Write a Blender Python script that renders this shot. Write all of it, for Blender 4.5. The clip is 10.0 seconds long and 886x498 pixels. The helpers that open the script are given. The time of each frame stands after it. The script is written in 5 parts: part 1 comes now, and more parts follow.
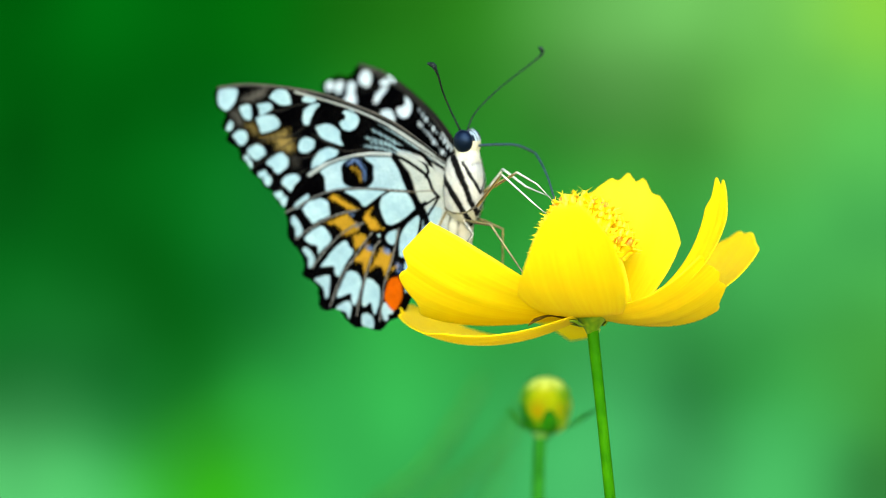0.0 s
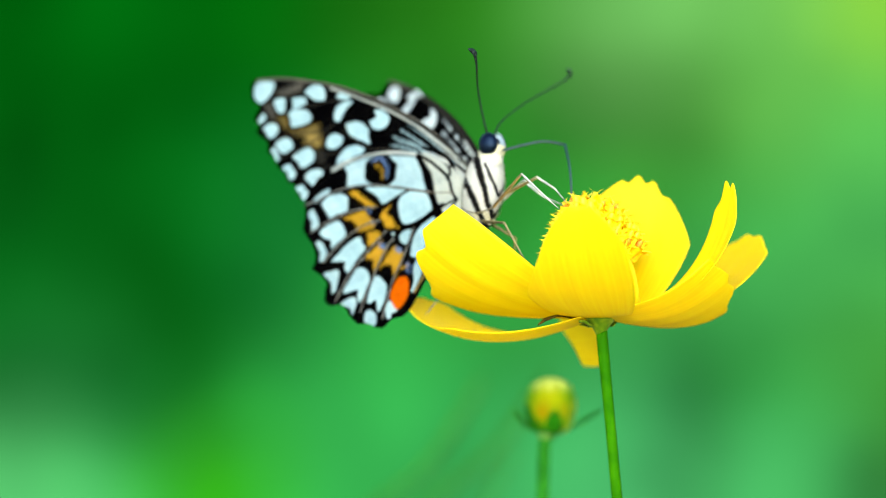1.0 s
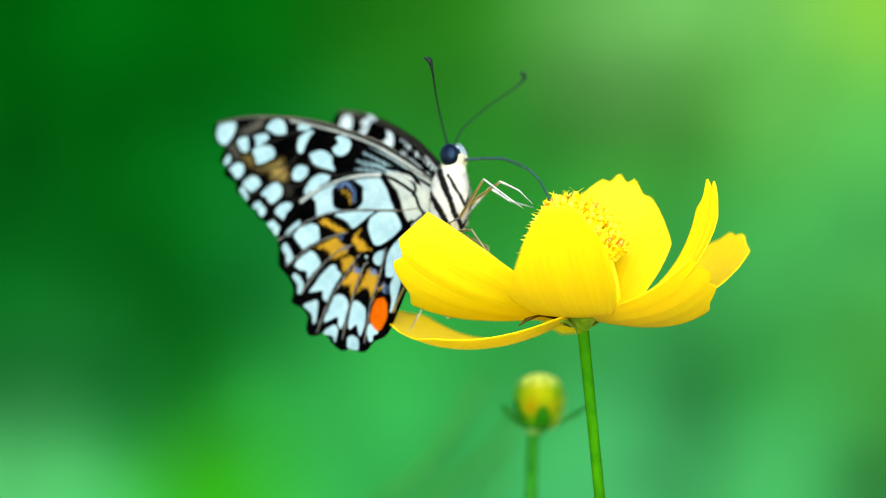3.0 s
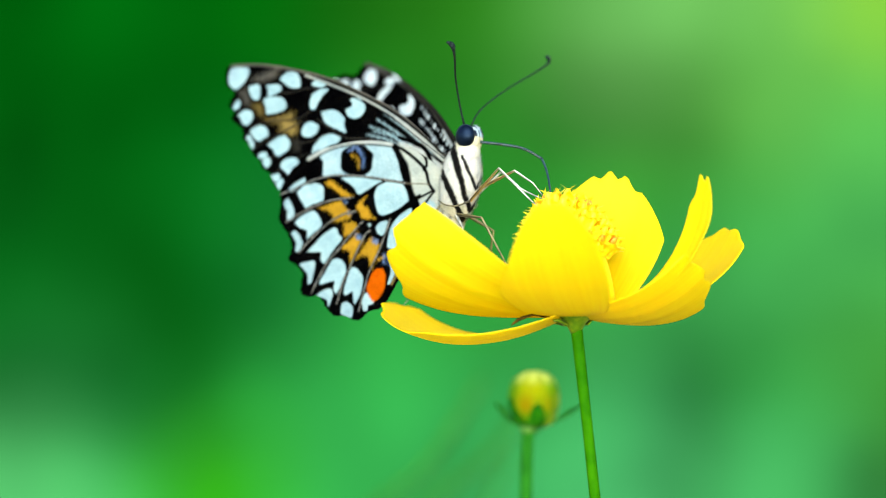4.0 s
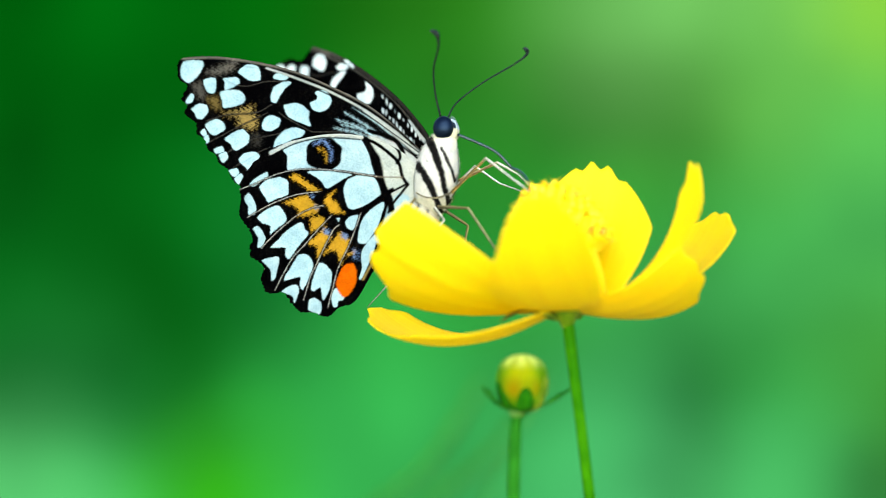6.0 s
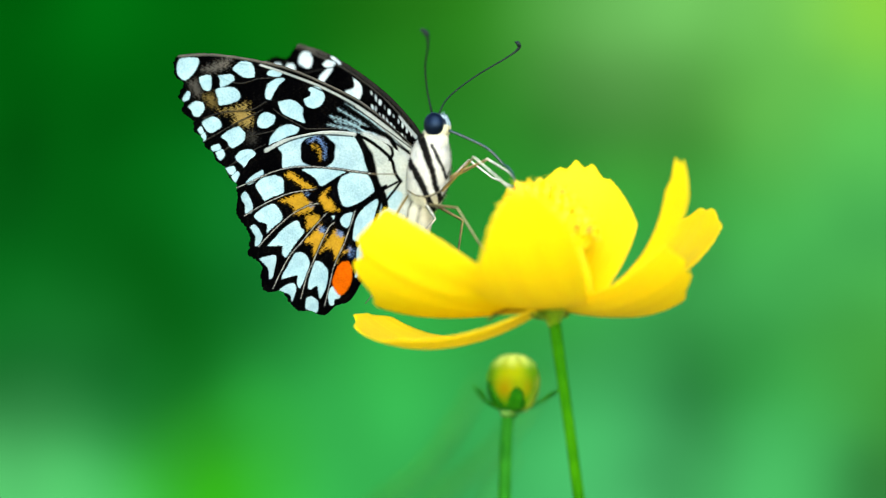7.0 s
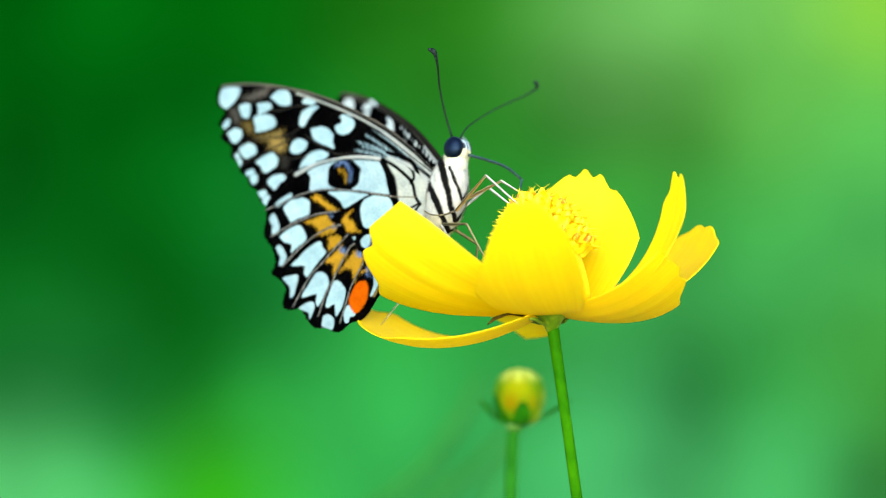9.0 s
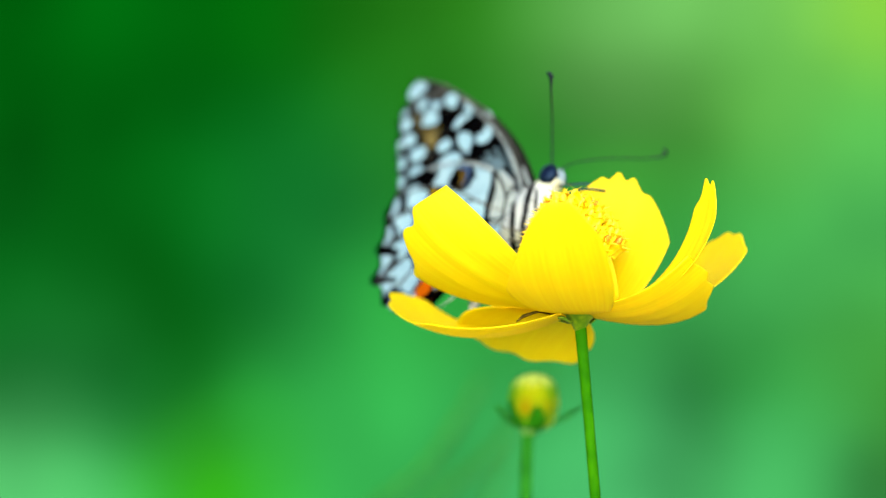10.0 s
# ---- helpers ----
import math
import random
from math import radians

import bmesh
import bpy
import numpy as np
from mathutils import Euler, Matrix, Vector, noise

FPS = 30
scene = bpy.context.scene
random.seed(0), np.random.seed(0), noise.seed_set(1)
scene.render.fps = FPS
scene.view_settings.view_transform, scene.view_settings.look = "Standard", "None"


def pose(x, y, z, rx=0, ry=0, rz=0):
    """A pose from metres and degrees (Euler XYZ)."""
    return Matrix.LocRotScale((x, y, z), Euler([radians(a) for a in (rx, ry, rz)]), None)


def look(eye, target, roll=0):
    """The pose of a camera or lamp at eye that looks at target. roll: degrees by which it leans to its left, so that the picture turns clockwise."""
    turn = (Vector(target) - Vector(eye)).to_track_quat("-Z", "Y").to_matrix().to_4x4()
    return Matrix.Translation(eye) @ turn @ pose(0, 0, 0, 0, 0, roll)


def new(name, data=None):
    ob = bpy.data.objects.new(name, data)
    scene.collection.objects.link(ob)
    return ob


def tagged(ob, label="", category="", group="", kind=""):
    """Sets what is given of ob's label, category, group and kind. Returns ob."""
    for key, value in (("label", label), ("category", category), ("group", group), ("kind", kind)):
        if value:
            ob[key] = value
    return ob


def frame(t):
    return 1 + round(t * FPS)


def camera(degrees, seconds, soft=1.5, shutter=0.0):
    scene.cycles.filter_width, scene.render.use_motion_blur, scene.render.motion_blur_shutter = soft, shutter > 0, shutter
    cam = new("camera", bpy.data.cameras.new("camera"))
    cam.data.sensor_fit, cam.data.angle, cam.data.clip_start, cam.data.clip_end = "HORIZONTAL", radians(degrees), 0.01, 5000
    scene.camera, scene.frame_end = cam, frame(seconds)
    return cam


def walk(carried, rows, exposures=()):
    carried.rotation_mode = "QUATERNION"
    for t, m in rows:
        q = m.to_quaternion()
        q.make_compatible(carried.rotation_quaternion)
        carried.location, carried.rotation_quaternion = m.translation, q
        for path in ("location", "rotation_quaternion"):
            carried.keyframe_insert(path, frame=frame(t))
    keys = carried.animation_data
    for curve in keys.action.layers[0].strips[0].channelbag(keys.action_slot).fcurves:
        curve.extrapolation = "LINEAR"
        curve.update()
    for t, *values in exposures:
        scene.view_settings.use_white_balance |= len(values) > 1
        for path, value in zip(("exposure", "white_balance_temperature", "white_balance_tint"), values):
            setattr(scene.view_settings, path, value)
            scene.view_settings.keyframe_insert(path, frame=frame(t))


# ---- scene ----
cam = camera(12.0, 10.0, soft=0.7)
EYE = (0.0, -0.746, 0.62)
walk(cam, [(0.0, look(EYE, (0, 0, 0.62))), (10.0, look(EYE, (0, 0, 0.62)))])
cam.data.dof.use_dof = True
cam.data.dof.focus_distance = 0.738
cam.data.dof.aperture_fstop = 6.6

# ---- world, sun, exposure ----
SUN_ELEV, SUN_AZ = radians(18), radians(184)
world = bpy.data.worlds.new("sky")
scene.world = world
world.use_nodes = True
wn = world.node_tree.nodes
sky = wn.new("ShaderNodeTexSky")
sky.sky_type, sky.sun_disc = "NISHITA", False
sky.sun_elevation, sky.sun_rotation = SUN_ELEV, SUN_AZ
wn["Background"].inputs["Strength"].default_value = 0.15
world.node_tree.links.new(sky.outputs[0], wn["Background"].inputs["Color"])
sun = new("sun", bpy.data.lights.new("sun", "SUN"))
sun.data.energy, sun.data.angle, sun.data.color = 1.95, radians(75), (1.0, 0.97, 0.92)
sun.matrix_world = look((-0.1, -1.6, 1.12), (0, 0, 0.62))
scene.view_settings.exposure = 1.85

MM = 0.001


# ---- materials ----
def material(name, rough=0.6, colour=(0.5, 0.5, 0.5)):
    m = bpy.data.materials.new(name)
    m.use_nodes = True
    b = m.node_tree.nodes["Principled BSDF"]
    b.inputs["Roughness"].default_value = rough
    b.inputs["Base Color"].default_value = (*colour, 1)
    return m, m.node_tree.nodes, m.node_tree.links, b


def noise_mix(nodes, links, scale, a, b, detail=4.0, lo=0.35, hi=0.65, coords="Object"):
    tc = nodes.new("ShaderNodeTexCoord")
    n = nodes.new("ShaderNodeTexNoise")
    n.inputs["Scale"].default_value, n.inputs["Detail"].default_value = scale, detail
    links.new(tc.outputs[coords], n.inputs["Vector"])
    r = nodes.new("ShaderNodeValToRGB")
    r.color_ramp.elements[0].position, r.color_ramp.elements[0].color = lo, (*a, 1)
    r.color_ramp.elements[1].position, r.color_ramp.elements[1].color = hi, (*b, 1)
    links.new(n.outputs["Fac"], r.inputs["Fac"])
    return n, r


def bumped(nodes, links, b, height, strength, distance):
    bump = nodes.new("ShaderNodeBump")
    bump.inputs["Strength"].default_value, bump.inputs["Distance"].default_value = strength, distance
    links.new(height, bump.inputs["Height"])
    links.new(bump.outputs[0], b.inputs["Normal"])
    return bump


def speckled(name, a, b_, scale, rough=0.6, bump=0.2, distance=0.0001, sheen=0.0, spec=0.4):
    m, nodes, links, b = material(name, rough)
    n, r = noise_mix(nodes, links, scale, a, b_)
    links.new(r.outputs["Color"], b.inputs["Base Color"])
    b.inputs["Specular IOR Level"].default_value = spec
    if bump:
        n2 = nodes.new("ShaderNodeTexNoise")
        n2.inputs["Scale"].default_value = scale * 4
        links.new(nodes["Texture Coordinate"].outputs["Object"], n2.inputs["Vector"])
        bumped(nodes, links, b, n2.outputs["Fac"], bump, distance)
    return m


def petal_material():
    m, nodes, links, b = material("petal_yellow", 0.55)
    uv = nodes.new("ShaderNodeUVMap")
    mp = nodes.new("ShaderNodeMapping")
    mp.inputs["Scale"].default_value = (1.2, 26.0, 1.0)
    links.new(uv.outputs[0], mp.inputs["Vector"])
    n = nodes.new("ShaderNodeTexNoise")
    n.inputs["Scale"].default_value, n.inputs["Detail"].default_value = 1.0, 3.0
    links.new(mp.outputs[0], n.inputs["Vector"])
    r = nodes.new("ShaderNodeValToRGB")
    r.color_ramp.elements[0].position, r.color_ramp.elements[0].color = 0.25, (0.84, 0.645, 0.0, 1)
    r.color_ramp.elements[1].position, r.color_ramp.elements[1].color = 0.7, (0.89, 0.745, 0.002, 1)
    links.new(n.outputs["Fac"], r.inputs["Fac"])
    links.new(r.outputs[0], b.inputs["Base Color"])
    b.inputs["Specular IOR Level"].default_value = 0.25
    bump = bumped(nodes, links, b, n.outputs["Fac"], 0.28, 0.0002)
    tr = nodes.new("ShaderNodeBsdfTranslucent")
    links.new(r.outputs[0], tr.inputs["Color"])
    links.new(bump.outputs[0], tr.inputs["Normal"])
    mix = nodes.new("ShaderNodeMixShader")
    mix.inputs[0].default_value = 0.62
    links.new(b.outputs[0], mix.inputs[1])
    links.new(tr.outputs[0], mix.inputs[2])
    links.new(mix.outputs[0], nodes["Material Output"].inputs["Surface"])
    return m


def wing_material():
    m, nodes, links, b = material("wing_scales", 0.9)
    at = nodes.new("ShaderNodeAttribute")
    at.attribute_name = "scales"
    tc = nodes.new("ShaderNodeTexCoord")
    n = nodes.new("ShaderNodeTexNoise")
    n.inputs["Scale"].default_value, n.inputs["Detail"].default_value = 3200.0, 2.0
    links.new(tc.outputs["Object"], n.inputs["Vector"])
    mr = nodes.new("ShaderNodeMapRange")
    mr.inputs["From Min"].default_value, mr.inputs["From Max"].default_value = 0.3, 0.7
    mr.inputs["To Min"].default_value, mr.inputs["To Max"].default_value = 0.82, 1.08
    links.new(n.outputs["Fac"], mr.inputs["Value"])
    mul = nodes.new("ShaderNodeVectorMath")
    mul.operation = "SCALE"
    links.new(at.outputs["Color"], mul.inputs[0])
    links.new(mr.outputs[0], mul.inputs["Scale"])
    links.new(mul.outputs[0], b.inputs["Base Color"])
    b.inputs["Specular IOR Level"].default_value = 0.0
    bump = bumped(nodes, links, b, n.outputs["Fac"], 0.25, 0.00008)
    tr = nodes.new("ShaderNodeBsdfTranslucent")
    links.new(mul.outputs[0], tr.inputs["Color"])
    mix = nodes.new("ShaderNodeMixShader")
    mix.inputs[0].default_value = 0.18
    links.new(b.outputs[0], mix.inputs[1])
    links.new(tr.outputs[0], mix.inputs[2])
    links.new(mix.outputs[0], nodes["Material Output"].inputs["Surface"])
    return m


def painted(name, rough, spec=0.4, grain=2500.0, bump=0.3):
    m, nodes, links, b = material(name, rough)
    at = nodes.new("ShaderNodeAttribute")
    at.attribute_name = "scales"
    links.new(at.outputs["Color"], b.inputs["Base Color"])
    b.inputs["Specular IOR Level"].default_value = spec
    tc = nodes.new("ShaderNodeTexCoord")
    n = nodes.new("ShaderNodeTexNoise")
    n.inputs["Scale"].default_value = grain
    links.new(tc.outputs["Object"], n.inputs["Vector"])
    bumped(nodes, links, b, n.outputs["Fac"], bump, 0.0002)
    return m


M_PETAL = petal_material()
M_WING = wing_material()
M_FUR = painted("body_scales", 0.85, 0.1)
M_BUD = painted("bud_skin", 0.5, 0.02, 900.0, 0.15)
M_STEM = speckled("stem_green", (0.010, 0.088, 0.0), (0.022, 0.130, 0.0), 260.0, 0.6, 0.15, spec=0.02)
M_BUDSTEM = speckled("bud_stem_green", (0.008, 0.10, 0.005), (0.014, 0.135, 0.008), 200.0, 0.6, 0.1, spec=0.03)
M_CALYX = speckled("calyx_green", (0.05, 0.13, 0.001), (0.13, 0.20, 0.002), 700.0, 0.5, 0.2, spec=0.15)
M_SEPAL = speckled("sepal_green", (0.004, 0.075, 0.001), (0.014, 0.125, 0.002), 500.0, 0.5, 0.2, spec=0.04)
M_JOINT = speckled("joint_pale_green", (0.05, 0.17, 0.02), (0.10, 0.24, 0.04), 700.0, 0.5, 0.2)
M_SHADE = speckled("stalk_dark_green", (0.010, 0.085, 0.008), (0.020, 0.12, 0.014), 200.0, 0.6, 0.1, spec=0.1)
M_BRACT = speckled("bract_brown_green", (0.028, 0.020, 0.001), (0.055, 0.034, 0.002), 900.0, 0.5, 0.2, spec=0.03)
M_FLORET = speckled("floret_yellow", (0.86, 0.56, 0.0), (0.92, 0.70, 0.003), 900.0, 0.5, 0.2)
M_ANTHER = speckled("anther_orange", (0.50, 0.11, 0.001), (0.80, 0.30, 0.002), 1500.0, 0.5, 0.2)
M_EYE, en, el, eb = material("compound_eye", 0.36, (0.0006, 0.0014, 0.005))
eb.inputs["Specular IOR Level"].default_value = 0.26
eb.inputs["Specular Tint"].default_value = (0.24, 0.50, 1.0, 1)
M_BLACK = speckled("antenna_black", (0.003, 0.007, 0.007), (0.012, 0.020, 0.021), 2000.0, 0.6, 0.2, spec=0.05)
M_PROB = speckled("proboscis_dark_blue", (0.003, 0.014, 0.020), (0.009, 0.032, 0.044), 1500.0, 0.35, 0.1)
M_LEG = painted("leg_scales", 0.5, 0.3)
M_LEGDARK = speckled("leg_dark", (0.006, 0.006, 0.005), (0.16, 0.15, 0.08), 1300.0, 0.5, 0.2)
# ground never in view; kept pale to throw light under the petals
M_BOUNCE = speckled("pale_ground_bounce", (0.24, 0.26, 0.08), (0.42, 0.40, 0.20), 9.0, 0.9, 0.6, 0.02)


# ---- helpers for things ----
def mesh_object(name, verts, faces, mat, parent=None, smooth=True, label=""):
    me = bpy.data.meshes.new(name)
    me.from_pydata([tuple(v) for v in verts], [], faces)
    me.materials.append(mat)
    if smooth:
        me.polygons.foreach_set("use_smooth", [True] * len(me.polygons))
    me.update()
    ob = new(name, me)
    if parent:
        ob.parent = parent
    if label:
        ob["label"] = label
    return ob


def colours(ob, rgb):
    at = ob.data.color_attributes.new("scales", "FLOAT_COLOR", "POINT")
    at.data.foreach_set("color", np.c_[rgb, np.ones(len(rgb))].astype(np.float32).ravel())


def catmull(pts, n):
    """A smooth line of n points through pts."""
    p = np.array(pts, float)
    p = np.vstack([2 * p[0] - p[1], p, 2 * p[-1] - p[-2]])
    segs = len(p) - 3
    out = []
    for x in np.linspace(0, segs, n):
        i = min(int(x), segs - 1)
        t = x - i
        a, b, c, d = p[i:i + 4]
        out.append(0.5 * (2 * b + (c - a) * t + (2 * a - 5 * b + 4 * c - d) * t * t + (3 * b - a - 3 * c + d) * t ** 3))
    return np.array(out)


def tube_data(path, radii, sides=10):
    path = np.array(path, float)
    n = len(path)
    radii = np.interp(np.linspace(0, 1, n), np.linspace(0, 1, len(radii)), radii)
    tang = np.gradient(path, axis=0)
    tang /= np.linalg.norm(tang, axis=1)[:, None] + 1e-12
    ref = np.array([0.31, 0.87, 0.38])
    verts, faces = [], []
    for i in range(n):
        a = np.cross(tang[i], ref)
        a /= np.linalg.norm(a)
        b = np.cross(tang[i], a)
        for k in range(sides):
            w = 2 * math.pi * k / sides
            verts.append(path[i] + radii[i] * (a * math.cos(w) + b * math.sin(w)))
    for i in range(n - 1):
        for k in range(sides):
            faces.append((i * sides + k, i * sides + (k + 1) % sides, (i + 1) * sides + (k + 1) % sides, (i + 1) * sides + k))
    faces.append(tuple(range(sides))[::-1])
    faces.append(tuple((n - 1) * sides + k for k in range(sides)))
    return verts, faces


def tube(name, path, radii, mat, parent=None, sides=10, label=""):
    v, f = tube_data(path, radii, sides)
    return mesh_object(name, v, f, mat, parent, True, label)


def lathe_data(profile, sides=24, squash=1.0):
    """A body of revolution round z from (radius, height) pairs."""
    verts, faces = [], []
    n = len(profile)
    for r, z in profile:
        for k in range(sides):
            w = 2 * math.pi * k / sides
            verts.append((r * math.cos(w), r * math.sin(w) * squash, z))
    for i in range(n - 1):
        for k in range(sides):
            faces.append((i * sides + k, i * sides + (k + 1) % sides, (i + 1) * sides + (k + 1) % sides, (i + 1) * sides + k))
    faces.append(tuple(range(sides))[::-1])
    faces.append(tuple((n - 1) * sides + k for k in range(sides)))
    return verts, faces


def ellipsoid_data(c, r, tilt=0.0, nu=24, nv=16):
    verts, faces = [], []
    ct, st = math.cos(tilt), math.sin(tilt)
    for j in range(nv + 1):
        th = math.pi * (0.02 + 0.96 * j / nv)
        for i in range(nu):
            ph = 2 * math.pi * i / nu
            x, y, z = r[0] * math.sin(th) * math.cos(ph), r[1] * math.sin(th) * math.sin(ph), r[2] * math.cos(th)
            verts.append((c[0] + x * ct + z * st, c[1] + y, c[2] - x * st + z * ct))
    for j in range(nv):
        for i in range(nu):
            faces.append((j * nu + i, (j + 1) * nu + i, (j + 1) * nu + (i + 1) % nu, j * nu + (i + 1) % nu))
    faces.append(tuple(range(nu)))
    faces.append(tuple(nv * nu + i for i in range(nu))[::-1])
    return verts, faces


# ---- setting: ground and distance ----
def ground():
    n = 60
    verts, faces = [], []
    for j in range(n + 1):
        for i in range(n + 1):
            x, y = (2 * i / n - 1), (2 * j / n - 1)
            x, y = 900 * x * abs(x) ** 2, 900 * y * abs(y) ** 2
            verts.append((x, y, 0.015 * noise.noise((x * 1.3, y * 1.3, 0))))
    for j in range(n):
        for i in range(n):
            faces.append((j * (n + 1) + i, j * (n + 1) + i + 1, (j + 1) * (n + 1) + i + 1, (j + 1) * (n + 1) + i))
    tagged(mesh_object("ground", verts, faces, M_BOUNCE), "unseen ground, made pale to bounce light upward", "ground", kind="structure")


def backdrop():
    """The far garden, wholly out of focus: soft greens on a curved glowing sheet."""
    m = bpy.data.materials.new("distant_garden_glow")
    m.use_nodes = True
    nodes, links = m.node_tree.nodes, m.node_tree.links
    nodes.clear()
    tc = nodes.new("ShaderNodeTexCoord")
    bend = nodes.new("ShaderNodeTexNoise")
    bend.inputs["Scale"].default_value, bend.inputs["Detail"].default_value = 7.0, 1.0
    links.new(tc.outputs["Object"], bend.inputs["Vector"])
    mid = nodes.new("ShaderNodeVectorMath")
    mid.operation = "SUBTRACT"
    links.new(bend.outputs["Color"], mid.inputs[0])
    mid.inputs[1].default_value = (0.5, 0.5, 0.5)
    shift = nodes.new("ShaderNodeVectorMath")
    shift.operation = "MULTIPLY_ADD"
    links.new(mid.outputs[0], shift.inputs[0])
    shift.inputs[1].default_value = (0.16, 0.0, 0.16)
    links.new(tc.outputs["Object"], shift.inputs[2])
    acc = [None, None]

    def blob(px, py, rad, r, g, b):
        # one patch of painted foliage light: place on the sheet in metres, reach, colour
        d = nodes.new("ShaderNodeVectorMath")
        d.operation = "DISTANCE"
        links.new(shift.outputs[0], d.inputs[0])
        d.inputs[1].default_value = (px, 0, py)
        k = nodes.new("ShaderNodeMath")
        k.operation = "DIVIDE"
        links.new(d.outputs["Value"], k.inputs[0])
        k.inputs[1].default_value = rad
        s = nodes.new("ShaderNodeMath")
        s.operation = "MULTIPLY"
        links.new(k.outputs[0], s.inputs[0])
        links.new(k.outputs[0], s.inputs[1])
        e = nodes.new("ShaderNodeMath")
        e.operation = "POWER"
        e.inputs[0].default_value = 0.3679
        links.new(s.outputs[0], e.inputs[1])
        w = nodes.new("ShaderNodeMath")
        w.operation = "ADD"
        links.new(e.outputs[0], w.inputs[0])
        w.inputs[1].default_value = 1e-5
        c = nodes.new("ShaderNodeVectorMath")
        c.operation = "SCALE"
        c.inputs[0].default_value = (r, g, b)
        links.new(w.outputs[0], c.inputs["Scale"])
        if acc[0] is None:
            acc[0], acc[1] = c.outputs[0], w.outputs[0]
        else:
            a = nodes.new("ShaderNodeVectorMath")
            links.new(acc[0], a.inputs[0])
            links.new(c.outputs[0], a.inputs[1])
            t = nodes.new("ShaderNodeMath")
            links.new(acc[1], t.inputs[0])
            links.new(w.outputs[0], t.inputs[1])
            acc[0], acc[1] = a.outputs[0], t.outputs[0]

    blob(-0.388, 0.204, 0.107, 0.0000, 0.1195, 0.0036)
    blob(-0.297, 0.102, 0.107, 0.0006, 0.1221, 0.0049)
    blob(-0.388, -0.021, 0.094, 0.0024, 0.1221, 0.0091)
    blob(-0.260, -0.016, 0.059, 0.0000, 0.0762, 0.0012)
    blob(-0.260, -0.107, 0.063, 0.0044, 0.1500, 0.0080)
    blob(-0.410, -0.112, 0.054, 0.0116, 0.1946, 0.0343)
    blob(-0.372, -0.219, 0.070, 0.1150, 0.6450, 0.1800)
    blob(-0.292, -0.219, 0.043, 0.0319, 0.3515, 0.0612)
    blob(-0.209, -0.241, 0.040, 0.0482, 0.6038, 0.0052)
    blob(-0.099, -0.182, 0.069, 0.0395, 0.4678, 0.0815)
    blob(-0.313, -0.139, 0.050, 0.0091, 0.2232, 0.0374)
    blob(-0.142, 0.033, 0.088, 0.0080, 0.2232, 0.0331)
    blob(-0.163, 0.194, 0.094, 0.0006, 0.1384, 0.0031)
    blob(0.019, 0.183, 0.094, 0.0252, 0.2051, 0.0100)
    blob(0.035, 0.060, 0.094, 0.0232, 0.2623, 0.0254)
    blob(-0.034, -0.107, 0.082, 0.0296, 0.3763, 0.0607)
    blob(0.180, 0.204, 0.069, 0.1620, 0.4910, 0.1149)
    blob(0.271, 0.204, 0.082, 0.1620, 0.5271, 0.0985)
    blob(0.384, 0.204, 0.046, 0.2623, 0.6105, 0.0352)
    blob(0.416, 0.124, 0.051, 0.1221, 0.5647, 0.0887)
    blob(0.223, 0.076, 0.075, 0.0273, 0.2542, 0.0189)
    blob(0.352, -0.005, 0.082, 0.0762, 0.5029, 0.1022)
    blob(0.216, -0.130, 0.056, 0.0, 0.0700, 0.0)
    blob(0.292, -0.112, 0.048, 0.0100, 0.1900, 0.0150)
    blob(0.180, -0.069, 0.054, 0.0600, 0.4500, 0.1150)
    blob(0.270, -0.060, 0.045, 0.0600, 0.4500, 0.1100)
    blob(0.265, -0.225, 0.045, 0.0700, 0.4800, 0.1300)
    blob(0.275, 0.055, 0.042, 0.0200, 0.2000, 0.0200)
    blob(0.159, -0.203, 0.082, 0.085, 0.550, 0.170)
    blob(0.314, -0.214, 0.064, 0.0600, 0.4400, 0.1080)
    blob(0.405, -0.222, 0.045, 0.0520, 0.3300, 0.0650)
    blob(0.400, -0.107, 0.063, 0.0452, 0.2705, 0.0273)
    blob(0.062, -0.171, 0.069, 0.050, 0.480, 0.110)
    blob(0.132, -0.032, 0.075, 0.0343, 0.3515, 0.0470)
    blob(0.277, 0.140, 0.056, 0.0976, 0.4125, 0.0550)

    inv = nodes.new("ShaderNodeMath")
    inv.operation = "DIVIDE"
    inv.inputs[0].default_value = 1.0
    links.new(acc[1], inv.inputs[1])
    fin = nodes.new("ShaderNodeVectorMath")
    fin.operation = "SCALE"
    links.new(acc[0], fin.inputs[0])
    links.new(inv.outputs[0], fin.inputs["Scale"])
    # uneven brightness multiplied into the glow, for lit and dim leaves
    dapple = nodes.new("ShaderNodeTexNoise")
    dapple.inputs["Scale"].default_value, dapple.inputs["Detail"].default_value = 11.0, 1.0
    links.new(tc.outputs["Object"], dapple.inputs["Vector"])
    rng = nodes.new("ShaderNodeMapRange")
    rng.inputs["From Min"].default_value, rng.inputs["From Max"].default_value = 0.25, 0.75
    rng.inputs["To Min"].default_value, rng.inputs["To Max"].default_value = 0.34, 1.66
    links.new(dapple.outputs["Fac"], rng.inputs["Value"])
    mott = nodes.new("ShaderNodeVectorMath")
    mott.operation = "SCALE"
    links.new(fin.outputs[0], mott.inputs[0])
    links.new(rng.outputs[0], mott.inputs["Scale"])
    # the sheet gives its own light, scaled to cancel the exposure
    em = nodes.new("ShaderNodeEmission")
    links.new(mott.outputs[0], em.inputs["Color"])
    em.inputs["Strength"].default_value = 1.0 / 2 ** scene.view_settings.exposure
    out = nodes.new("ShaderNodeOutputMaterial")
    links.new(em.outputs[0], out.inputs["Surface"])
